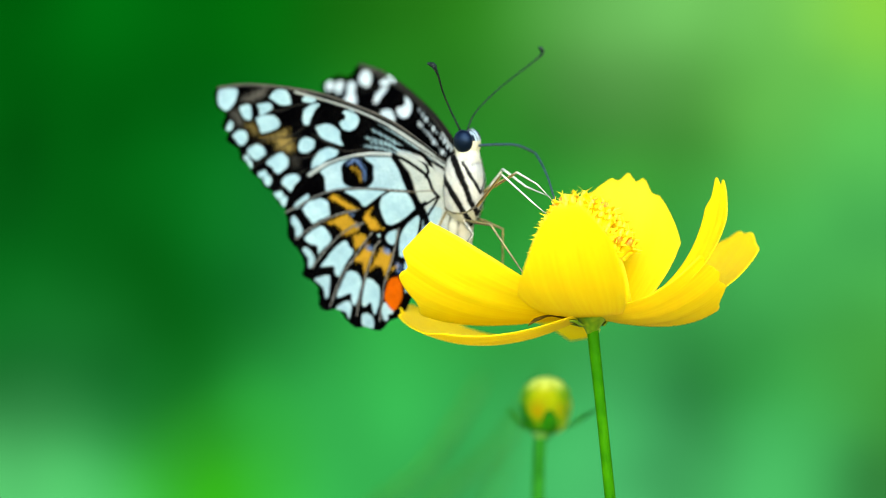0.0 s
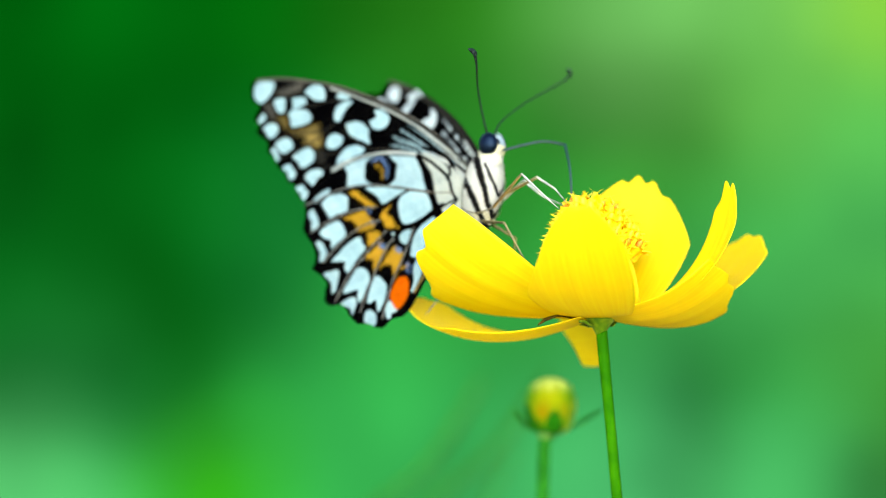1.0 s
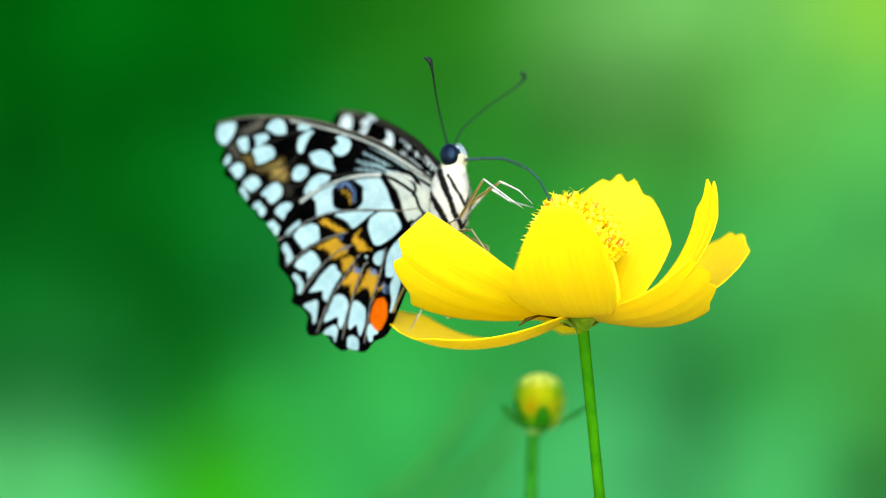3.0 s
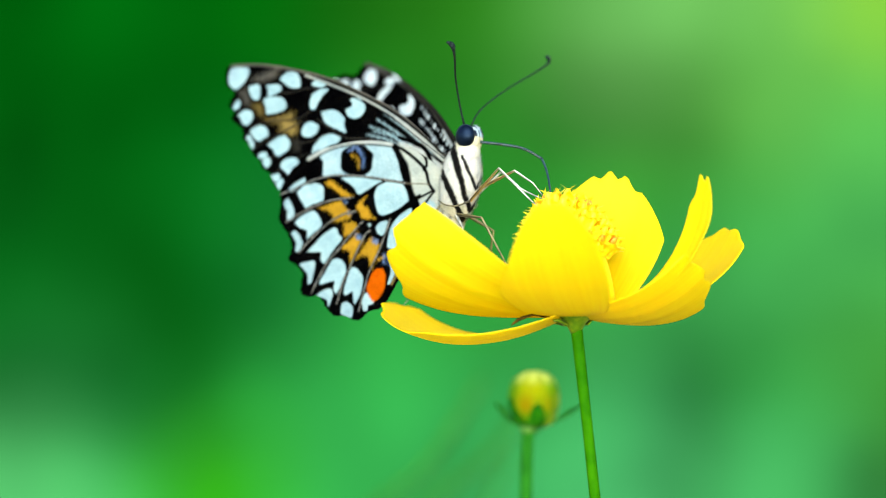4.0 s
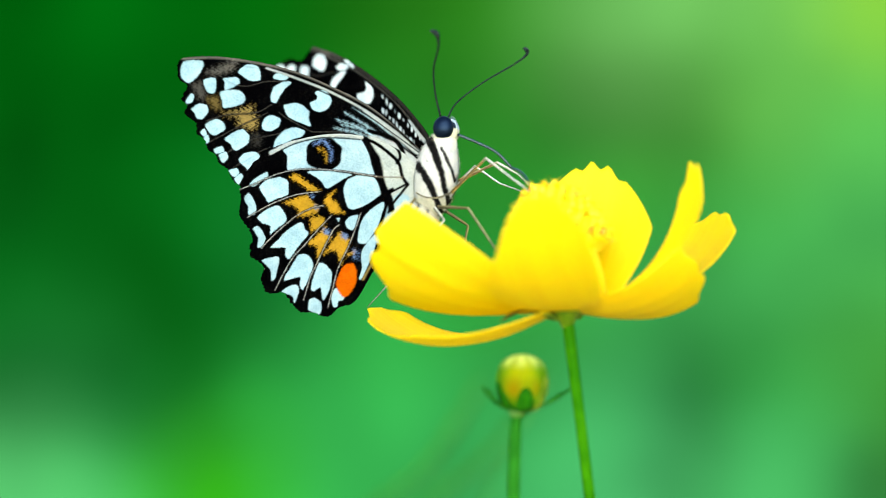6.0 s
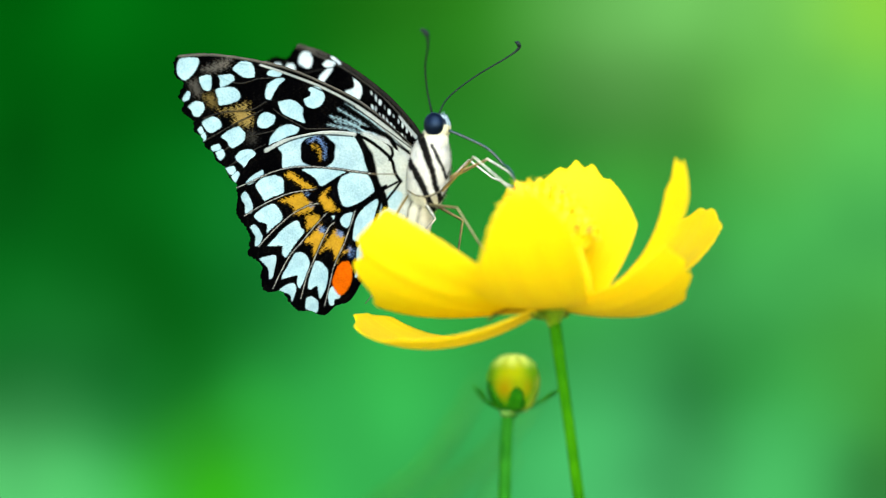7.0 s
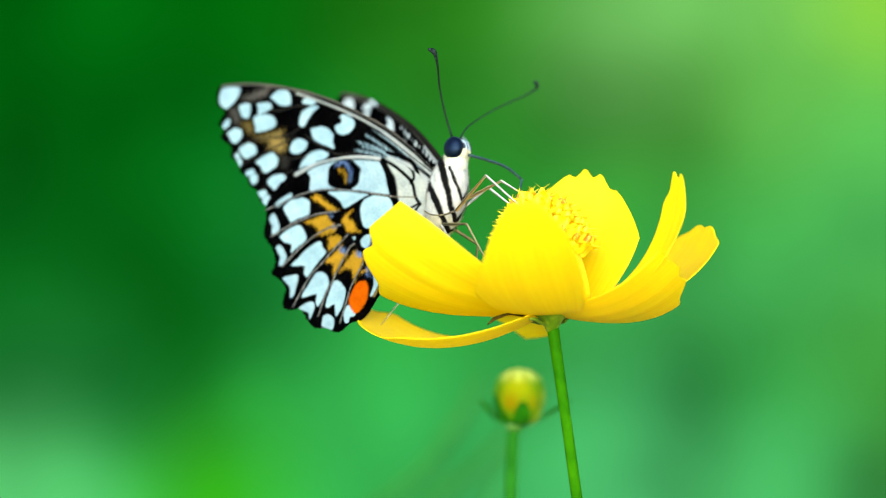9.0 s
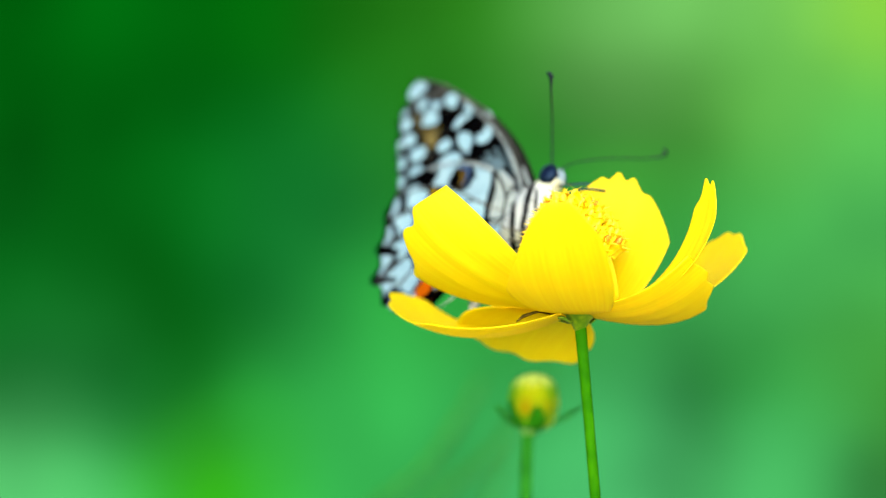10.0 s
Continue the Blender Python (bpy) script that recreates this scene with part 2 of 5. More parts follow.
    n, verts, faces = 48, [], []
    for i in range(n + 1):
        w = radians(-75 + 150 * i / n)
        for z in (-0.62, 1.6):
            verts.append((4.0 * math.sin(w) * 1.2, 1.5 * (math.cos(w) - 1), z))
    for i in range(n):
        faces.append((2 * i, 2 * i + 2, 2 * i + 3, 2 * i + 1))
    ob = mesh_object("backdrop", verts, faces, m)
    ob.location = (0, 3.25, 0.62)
    tagged(ob, "glowing sheet of far garden greens, light and blur painted in", "backdrop", kind="structure")


# ---- the flower ----
def petal_data(phi, length, width, e0, e1, cup, twist, base_z, bend=0.0, teeth=0.05, claw=0.3, ns=44, nt=30, seed=0, curl=1.2, skew=0.0, tip=0.10, span=1.0, crease=None):
    """A petal that grows from the middle towards the azimuth phi (degrees), rising from e0 to e1 degrees,
    hollowed across by cup, turned about its midrib by twist, swung sideways by bend."""
    rnd = random.Random(seed)
    ph0 = rnd.uniform(0, 6)
    mids, dirs = [], []
    p = np.array([0.0, 0.0, 0.0])
    N = 60
    for i in range(N + 1):
        s = i / N
        az = radians(phi + bend * s)
        el = radians(e0 + (e1 - e0) * s ** curl)
        d = np.array([math.cos(az) * math.cos(el), math.sin(az) * math.cos(el), math.sin(el)])
        mids.append(p.copy())
        dirs.append(d)
        p = p + d * length / N
    mids = np.array(mids) + np.array([math.cos(radians(phi)) * 2.2, math.sin(radians(phi)) * 2.2, base_z])
    verts, uvs = [], []
    for j in range(nt + 1):
        t = 2 * j / nt - 1
        for i in range(ns + 1):
            s = i / ns
            notch = teeth * (0.5 - 0.5 * math.cos(3 * math.pi * (t / span + 0.33))) if abs(t) < span else 0.0
            smax = (1 - tip * t * t - notch * (1 - 0.3 * abs(t))) * (1 + skew * t)
            q = min(1.0, s * smax)
            k = q * N
            i0 = min(int(k), N - 1)
            mid = mids[i0] + (mids[i0 + 1] - mids[i0]) * (k - i0)
            d = dirs[i0]
            az = radians(phi + bend * i0 / N)
            side = np.array([-math.sin(az), math.cos(az), 0.0])
            nor = np.cross(d, side)
            a = radians(twist * (0.3 + 0.7 * q))
            side, nor = side * math.cos(a) + nor * math.sin(a), nor * math.cos(a) - side * math.sin(a)
            grow = claw + (1 - claw) * math.sin(min(q / 0.62, 1) * math.pi / 2) ** 1.1
            end = math.sqrt(max(0.0, 1 - max(0, (q - 0.62) / 0.62) ** 2.0))
            w = 0.5 * width * grow * (0.25 + 0.75 * end)
            rib = 0.16 * math.cos(4 * math.pi * t + ph0) * math.sin(math.pi * min(1, q * 1.1))
            wave = 0.5 * math.sin(5 * q + ph0 + 2.5 * t) * abs(t) * q
            if crease:
                # a fold that runs in from the tip
                wave -= crease[1] * math.exp(-abs(t - crease[0]) / 0.10) * min(1.0, max(0.0, (q - 0.35) / 0.3))
            v = mid + side * w * t + nor * (cup * w * t * t + rib * 0.35 + wave)
            verts.append(v * MM)
            uvs.append((q, (t + 1) / 2))
    faces = []
    for j in range(nt):
        for i in range(ns):
            a = j * (ns + 1) + i
            faces.append((a, a + 1, a + ns + 2, a + ns + 1))
    return verts, faces, uvs


def petal(parent, name="petal", label="", **kw):
    v, f, uvs = petal_data(**kw)
    ob = mesh_object(name, v, f, M_PETAL, parent, True, label)
    lay = ob.data.uv_layers.new(name="uv")
    for loop in ob.data.loops:
        lay.data[loop.index].uv = uvs[loop.vertex_index]
    mod = ob.modifiers.new("thickness", "SOLIDIFY")
    mod.thickness, mod.offset = 0.00022, 0.0
    return ob


HEAD_H = 0.609      # height of the calyx over the ground
JOINT = 0.075       # length of the upper stem


def flower():
    plant = new("cosmos_plant")
    tagged(plant, "yellow cosmos in bloom on a thin green stem", "flower")
    lower = tube("lower_stem", catmull([(0, 0, -0.02), (0.004, 0.002, 0.15), (0.001, -0.002, 0.35), (0, 0, HEAD_H - JOINT)], 40), (0.0022, 0.0016, 0.0013), M_STEM, plant, 12)
    upper = tube("upper_stem", catmull([(0.0066, 0.002, -JOINT - 0.004), (0.0031, 0.001, -0.040), (0.0014, 0, -0.018), (0.0001, 0, -0.001)], 30), (0.00108, 0.00100, 0.00094, 0.00105), M_STEM, plant, 14)
    head = mesh_object("calyx", *[[tuple(c * MM for c in v) for v in lathe_data([(0.9, -2.0), (1.25, -1.2), (1.9, -0.2), (2.9, 0.8), (3.6, 1.8), (3.4, 3.0), (2.0, 4.0)])[0]], lathe_data([(0.9, -2.0), (1.25, -1.2), (1.9, -0.2), (2.9, 0.8), (3.6, 1.8), (3.4, 3.0), (2.0, 4.0)])[1]], M_CALYX, plant)
    P = {}
    P["left"] = petal(head, phi=190, length=34.8, width=20.4, e0=7, e1=49, cup=0.20, twist=55, base_z=1.2, bend=-3, claw=0.45, curl=1.51, skew=0.22, tip=0.08, teeth=0.075, crease=(0.12, 0.35), seed=4)
    P["front"] = petal(head, phi=256, length=33.5, width=20.5, e0=4, e1=82, cup=0.07, twist=2, base_z=1.0, bend=-6, claw=0.58, curl=1.20, skew=0.31, tip=0.40, teeth=0.02, seed=5)
    P["back"] = petal(head, phi=52, length=27.9, width=20.5, e0=51, e1=80, cup=0.06, twist=28, base_z=1.5, bend=4, claw=0.72, curl=1.32, skew=0.10, tip=0.36, teeth=0.05, span=0.5, seed=1)
    P["right_front"] = petal(head, phi=345, length=23.6, width=17.2, e0=-9, e1=51, cup=0.15, twist=-36, base_z=0.6, bend=12, claw=0.72, curl=1.08, skew=-0.12, tip=0.10, teeth=0.05, seed=6)
    P["right"] = petal(head, phi=348, length=36.0, width=7.8, e0=3, e1=97, cup=0.11, twist=52, base_z=1.4, bend=-11, claw=0.31, curl=1.01, skew=0.03, tip=0.21, teeth=0.05, seed=7)
    P["right_back"] = petal(head, phi=29, length=34.3, width=16.4, e0=1, e1=69, cup=0.00, twist=7, base_z=1.6, bend=-12, claw=0.30, curl=1.60, teeth=0.02, seed=8)
    P["low_left"] = petal(head, phi=169, length=38.8, width=19.6, e0=-24.5, e1=44.5, cup=0.16, twist=3, base_z=0.5, bend=-29, claw=0.51, curl=1.38, skew=-0.25, tip=0.26, teeth=0.05, seed=3)
    P["back_left"] = petal(head, phi=131, length=25.0, width=25.0, e0=-2, e1=-36, cup=0.02, twist=19, base_z=1.0, bend=-20, claw=0.22, curl=0.90, teeth=0.04, seed=2)

    # bracts: thin curved green strips under the petals
    for k, (phi, ln, e0, e1, wd) in enumerate([(196, 10.5, 38, -46, 0.42), (222, 3.4, 30, 5, 1.2), (150, 5.0, 15, -10, 1.2), (30, 4, 40, 30, 1.3), (90, 4, 40, 30, 1.3)]):
        v, f, uvs = petal_data(phi, ln, wd, e0, e1, 0.2, 0, -0.5, teeth=0.0, claw=0.7, ns=14, nt=6, seed=k, tip=0.35)
        b = mesh_object("bract", v, f, M_BRACT if k == 0 else M_CALYX, head)
        mod = b.modifiers.new("thickness", "SOLIDIFY")
        mod.thickness = 0.0003
    # disc of florets
    dome = [(7.4 * math.cos(a), 3.0 + 16.8 * math.sin(a)) for a in np.linspace(0.0, 1.45, 12)]
    v, f = lathe_data([(3.0, 1.5)] + dome, 28)
    disc = mesh_object("disc", [((x - 0.09 * z) * MM, y * MM, z * MM) for x, y, z in v], f, M_FLORET, head)
    rnd = random.Random(5)
    fv, ff = floret_data()
    fm = bpy.data.meshes.new("floret")
    fm.from_pydata(fv, [], ff)
    fm.materials.append(M_FLORET)
    fm.materials.append(M_ANTHER)
    fm.polygons.foreach_set("use_smooth", [True] * len(fm.polygons))
    fm.polygons.foreach_set("material_index", [1 if 8 <= i < 24 else 0 for i in range(len(fm.polygons))])
    # some are still closed and show no anther
    shut = fm.copy()
    shut.polygons.foreach_set("material_index", [0] * len(shut.polygons))
    n = 90
    for i in range(n):
        u = (i + 0.5) / n
        a = i * 2.39996
        el = math.asin(1 - u * 0.5)
        r = 7.8 * math.cos(el)
        x, y, z = r * math.cos(a), r * math.sin(a), 3.0 + 16.5 * math.sin(el)
        d = Vector((math.cos(a) * math.cos(el) * 1.1, math.sin(a) * math.cos(el) * 1.1, math.sin(el) + 0.55)).normalized()
        d += Vector((rnd.uniform(-.16, .16), rnd.uniform(-.16, .16), rnd.uniform(-.1, .1)))
        ob = new("floret", fm if i % 4 == 1 else shut)
        ob.parent = head
        ob.matrix_basis = Matrix.LocRotScale(((x - 0.09 * z) * MM, y * MM, z * MM), d.to_track_quat("Z", "Y"), Vector((1.7, 1.7, 0.75)) * rnd.uniform(0.95, 1.35))
    return plant, lower, upper, head, P


def floret_data():
    """A small tube that opens in five pointed lobes, with a dark anther in it."""
    verts, faces = [], []
    rings = [(0.35, -0.5), (0.45, 1.6), (0.6, 2.4)]
    for r, z in rings:
        for k in range(8):
            w = 2 * math.pi * k / 8
            verts.append((r * math.cos(w) * MM, r * math.sin(w) * MM, z * MM))
    for k in range(8):
        faces.append((k, (k + 1) % 8, 8 + (k + 1) % 8, 8 + k))
    # anther column, then the lobes
    o = len(verts)
    for r, z in ((0.25, 1.8), (0.3, 3.0), (0.12, 3.7)):
        for k in range(8):
            w = 2 * math.pi * k / 8
            verts.append((r * math.cos(w) * MM, r * math.sin(w) * MM, z * MM))
    for i in range(2):
        for k in range(8):
            faces.append((o + i * 8 + k, o + i * 8 + (k + 1) % 8, o + (i + 1) * 8 + (k + 1) % 8, o + (i + 1) * 8 + k))
    for k in range(8):
        faces.append((8 + k, 8 + (k + 1) % 8, 16 + (k + 1) % 8, 16 + k))
    o = len(verts)
    for k in range(5):
        w = 2 * math.pi * k / 5
        c, s = math.cos(w), math.sin(w)
        for r, t, z in ((0.5, -0.42, 2.3), (0.5, 0.42, 2.3), (1.25, 0.0, 3.3)):
            verts.append(((r * c - t * s) * MM, (r * s + t * c) * MM, z * MM))
        faces.append((o + 3 * k, o + 3 * k + 1, o + 3 * k + 2))
    for k in range(2):
        w = 1.0 + 2.6 * k
        c, s = math.cos(w), math.sin(w)
        o = len(verts)
        for r, t, z in ((0.0, -0.12, 3.5), (0.0, 0.12, 3.5), (0.7, 0.0, 4.6)):
            verts.append(((r * c - t * s) * MM, (r * s + t * c) * MM, z * MM))
        faces.append((o, o + 1, o + 2))
    return verts, faces


# ---- the bud ----
BUD_H = 0.592


def flower_bud():
    plant = new("flower_bud")
    tagged(plant, "closed yellow-green flower bud on a thin stem", "bud")
    tube("stem", catmull([(0.012, 0.006, -0.02), (0.008, 0.006, 0.2), (-0.002, 0.002, 0.45), (-0.0015, 0.0, BUD_H - 0.02), (0, 0, BUD_H - 0.0045)], 50), (0.0020, 0.0014, 0.00105), M_BUDSTEM, plant, 12)
    prof = [(1.2, -5.6), (2.2, -5.1), (3.5, -3.9), (4.4, -1.8), (4.7, 0.2), (4.4, 2.2), (3.6, 3.8), (2.3, 4.8), (0.9, 5.25)]
    pr = catmull(prof, 26)
    v, f = lathe_data([tuple(p) for p in pr], 48)
    v = np.array(v)
    ang = np.arctan2(v[:, 1], v[:, 0])
    v[:, :2] *= (1 + 0.03 * np.cos(8 * ang + 0.5))[:, None]
    h = np.clip((v[:, 2] + 5.4) / 10.6, 0, 1)
    lobes = 0.5 + 0.5 * np.cos(8 * ang + 0.5)
    green, yellow, amber = np.array([0.028, 0.17, 0.002]), np.array([0.23, 0.28, 0.0005]), np.array([0.20, 0.145, 0.0])
    pale = np.array([0.58, 0.64, 0.12])
    facing = np.exp(-((np.mod(ang + 1.65 + math.pi, 2 * math.pi) - math.pi) / 0.62) ** 4)
    rgb = green + (yellow - green) * (np.clip(h * 2.5 - 0.62, 0, 1) * (0.25 + 0.75 * facing))[:, None]
    wa = (np.exp(-((ang + 1.95) / 0.45) ** 2) + 0.7 * np.exp(-((ang + 1.0) / 0.25) ** 2)) * np.exp(-((h - 0.42) / 0.2) ** 2)
    rgb = rgb + (amber - rgb) * np.clip(0.95 * wa, 0, 1)[:, None]
    # highlight on the crown, painted into the skin colour, strongest on the lobes
    rgb = rgb + (pale - rgb) * (np.clip((h - 0.76) / 0.18, 0, 1) * (0.3 + 0.7 * lobes) * 0.9)[:, None]
    bud = mesh_object("bud", [(x * MM, y * MM, z * MM + BUD_H) for x, y, z in v], f, M_BUD, plant)
    colours(bud, rgb)
    # inner sepals hug the bud
    for phi, top, wd, mat in ((277, -0.6, 3.4, M_SEPAL), (204, 0.4, 4.2, M_SEPAL), (335, 1.6, 3.2, M_CALYX), (90, 1.0, 4.0, M_SEPAL), (150, 1.0, 4.0, M_SEPAL), (30, 1.0, 4.0, M_SEPAL)):
        vv, ff = [], []
        for i in range(13):
            z = -5.3 + (top + 5.3) * i / 12
            r = float(np.interp(z, pr[:, 1], pr[:, 0])) + 0.28
            half = 0.5 * wd * math.sqrt(max(0.0, 1 - (i / 12) ** 2.2)) + 0.05
            for j in range(7):
                t = 2 * j / 6 - 1
                a = radians(phi) + t * half / max(r, 1.6)
                rr = r + 0.12 * (1 - t * t)
                vv.append((rr * math.cos(a) * MM, rr * math.sin(a) * MM, z * MM + BUD_H))
        for i in range(12):
            for j in range(6):
                a = i * 7 + j
                ff.append((a, a + 1, a + 8, a + 7))
        b = mesh_object("sepal", vv, ff, mat, plant)
        mod = b.modifiers.new("thickness", "SOLIDIFY")
        mod.thickness = 0.0003
    # outer sepals stand off like thin horns
    for k, (phi, ln, wd, e0, e1, curl) in enumerate(((172, 7.0, 0.45, 22, 66, 1.2), (-4, 8.6, 1.2, 26, 36, 1.2), (200, 6.0, 1.3, 20, 70, 1.0), (60, 7, 1.4, 28, 60, 1.0), (118, 7, 1.4, 28, 60, 1.0))):
        vv, ff, uvs = petal_data(phi, ln, wd, e0, e1, 0.15, 0, -4.9, teeth=0.0, claw=0.8, ns=18, nt=6, seed=k, curl=curl, tip=0.35)
        b = mesh_object("outer_sepal", [(x, y, z + BUD_H) for x, y, z in vv], ff, M_SEPAL, plant)
        mod = b.modifiers.new("thickness", "SOLIDIFY")
        mod.thickness = 0.0003
    # pale swollen joint under the bud
    v, f = ellipsoid_data((-1.0, -0.9, -5.3), (1.5, 1.4, 0.95), 0.0, 20, 12)
    mesh_object("joint", [(x * MM, y * MM, z * MM + BUD_H) for x, y, z in v], f, M_JOINT, plant)
    return plant


def stalks():
    """Thin leaning stalks a hand's breadth behind the flower, wholly out of focus."""
    for line, r in (([(-0.075, 0.24, -0.02), (-0.060, 0.23, 0.35), (-0.020, 0.21, 0.53), (0.0135, 0.20, 0.577), (0.024, 0.20, 0.592)], 0.0014),
                    ([(-0.085, 0.25, -0.02), (-0.070, 0.24, 0.33), (-0.035, 0.215, 0.525), (-0.002, 0.20, 0.573), (0.009, 0.20, 0.591)], 0.0016),
                    ([(-0.060, 0.22, -0.02), (-0.050, 0.21, 0.30), (-0.022, 0.20, 0.49), (0.004, 0.19, 0.552), (0.016, 0.19, 0.575)], 0.0011)):
        ob = tube("grass_stalk", catmull(line, 40), (r * 1.2, r, r * 0.5), M_SHADE, None, 8)
        tagged(ob, "thin dark green stalk leaning behind the flower", "grass", "stalks behind the flower")


# ---- the butterfly ----
WHITE, PALE = np.array([0.205, 0.335, 0.385]), np.array([0.355, 0.385, 0.375])
INK, GOLD, RUST = np.array([0.0004, 0.0004, 0.0006]), np.array([0.235, 0.142, 0.010]), np.array([0.33, 0.062, 0.001])
TAN, SKYBLUE, GREY = np.array([0.13, 0.10, 0.03]), np.array([0.07, 0.13, 0.27]), np.array([0.080, 0.080, 0.070])
WPALE = np.array([0.245, 0.29, 0.29])
NIGHT = np.array([0.004, 0.010, 0.024])
VEIN = np.array([0.085, 0.075, 0.055])


class Sheet:
    """Colours of a wing's scales, laid on its points (u backwards, v up, in millimetres) one mark over another."""

    def __init__(self, u, v, base):
        rnd = np.random.RandomState(3)
        self.u, self.v = u + rnd.normal(0, 0.035, len(u)), v + rnd.normal(0, 0.035, len(u))
        self.rgb = np.tile(base, (len(u), 1))
        self.grain = np.clip(rnd.normal(0, 1, len(u)) * 0.5 + 0.7 * np.sin(u * 6.1 + 2 * np.sin(v * 4.7)) * np.sin(v * 5.3 + u), -1.5, 1.5)
        self.wob = 0.35 * np.sin(u * 1.7 + 0.9 * np.sin(v * 1.3)) + 0.25 * np.sin(v * 2.3 + u)

    def near(self, lo, hi):
        """The points within a box, with a margin."""
        return np.nonzero((self.u > lo[0] - 1.5) & (self.u < hi[0] + 1.5) & (self.v > lo[1] - 1.5) & (self.v < hi[1] + 1.5))[0]

    def lay(self, at, dist, colour, soft=0.22, strength=1.0, ragged=0.0):
        dist = dist + ragged * self.grain[at]
        k = np.clip(0.5 - dist / soft, 0, 1)[:, None] * strength
        self.rgb[at] += (colour - self.rgb[at]) * k

    def spot(self, c, a, b, tilt=0, colour=None, soft=0.22, strength=1.0, power=2.4, ragged=0.0):
        w, m = radians(tilt), max(a, b) * 1.3
        at = self.near((c[0] - m, c[1] - m), (c[0] + m, c[1] + m))
        x, y = self.u[at] - c[0], self.v[at] - c[1]
        p, q = x * math.cos(w) + y * math.sin(w), y * math.cos(w) - x * math.sin(w)
        rr = (np.abs(p / a) ** power + np.abs(q / b) ** power) ** (1 / power)
        d = (rr - 1) * min(a, b) + self.wob[at] * 0.3
        self.lay(at, d, WHITE if colour is None else colour, soft, strength, ragged)

    def wear(self):
        """Uneven cover of scales: faint smudges on the pale cells, grey dust on the black."""
        u, v = self.u, self.v
        smudge = np.sin(u * 0.55 + 1.6 * np.sin(v * 0.43)) * np.sin(v * 0.71 + 1.3 * np.sin(u * 0.37)) + 0.5 * np.sin(u * 1.9 + v * 0.6) * np.sin(v * 2.3 - u * 0.4)
        self.rgb *= 1 + (0.10 * smudge + 0.035 * self.grain)[:, None] * np.array([1.25, 1.0, 0.8])
        dust = np.clip(self.grain - 0.55 + 0.5 * smudge, 0, 1)[:, None] * (self.rgb.max(1) < 0.02)[:, None]
        self.rgb += dust * np.array([0.003, 0.003, 0.0025])

    def line(self, pts, width, colour=INK, soft=0.2, strength=1.0, n=40, end=None, ragged=0.0):
        pts = catmull(pts, n)
        at = self.near(pts.min(0), pts.max(0))
        u, v = self.u[at], self.v[at]
        best = np.full(len(at), 1e9)
        for i in range(len(pts) - 1):
            a, b = pts[i], pts[i + 1]
            ab = b - a
            t = np.clip(((u - a[0]) * ab[0] + (v - a[1]) * ab[1]) / (ab @ ab + 1e-9), 0, 1)
            w = width if end is None else width + (end - width) * (i + t) / (n - 1)
            best = np.minimum(best, np.hypot(u - a[0] - t * ab[0], v - a[1] - t * ab[1]) - w / 2)
        self.lay(at, best, colour, soft, strength, ragged)

    def area(self, pts, colour=None, soft=0.16, strength=1.0, wob=0.15, ragged=0.05, grow=0.03):
        """A patch with a softly rounded outline through pts."""
        q = np.array(pts, float)
        m = len(q)
        p = []
        for i in range(m):
            a, b, c, d = q[i - 1], q[i], q[(i + 1) % m], q[(i + 2) % m]
            for t in (0.0, 0.33, 0.67):
                p.append(b + 0.35 * (c - a) * t * (1 - t) ** 2 + (c - b) * t * t * (3 - 2 * t) - 0.35 * (d - b) * t * t * (1 - t))
        p = np.array(p)
        at = self.near(p.min(0), p.max(0))
        u, v = self.u[at], self.v[at]
        dist = np.full(len(at), 1e9)
        inside = np.zeros(len(at), bool)
        for i in range(len(p)):
            a, b = p[i], p[(i + 1) % len(p)]
            ab = b - a
            t = np.clip(((u - a[0]) * ab[0] + (v - a[1]) * ab[1]) / (ab @ ab + 1e-9), 0, 1)
            dist = np.minimum(dist, np.hypot(u - a[0] - t * ab[0], v - a[1] - t * ab[1]))
            cross = (a[1] > v) != (b[1] > v)
            inside ^= cross & (u < (b[0] - a[0]) * (v - a[1]) / (b[1] - a[1] + 1e-12) + a[0])
        self.lay(at, np.where(inside, -dist, dist) - grow + self.wob[at] * wob * 0.6, WHITE if colour is None else colour, soft, strength, ragged)


FORE_EDGE = [(0.0, -0.8), (0.3, 2.0), (4.4, 6.0), (11.0, 11.0), (17.7, 14.2), (24.3, 16.7), (30.9, 18.2), (38.6, 19.1), (44.1, 18.9), (46.0, 18.0),
             (45.6, 15.0), (44.1, 13.8), (44.9, 11.4), (43.9, 10.4), (44.2, 8.8), (42.1, 7.2), (41.9, 5.4), (40.4, 4.4), (39.7, 2.6), (38.2, 1.7), (37.5, 0.2), (35.9, -0.8), (35.0, -2.5), (33.4, -3.6), (29.8, -4.0), (22.1, -3.5), (11.0, -2.5), (4.4, -1.5)]
FORE_VEINS = [[(38.4, 15.7), (33.9, 13.9), (29.9, 14.8), (25.9, 15.0)], [(40.3, 7.6), (36.4, 8.8), (31.4, 9.3), (28.6, 10.8)], [(39.6, 3.8), (34.2, 6.8), (29.3, 9.3)], [(37.3, 1.2), (32.8, 4.2), (27.1, 5.7), (25.7, 6.7)], [(34.8, -0.5), (30.6, 2.2), (28.5, 3.2)], [(21.2, 6.2), (25.8, 8.5), (27.2, 9.5)],
              [(1.1, 2.0), (11.0, 6.0), (21.2, 6.2)], [(1.1, 3.0), (13.2, 12.0), (24.3, 15.8), (35.3, 17.8), (45.2, 18.4)]]
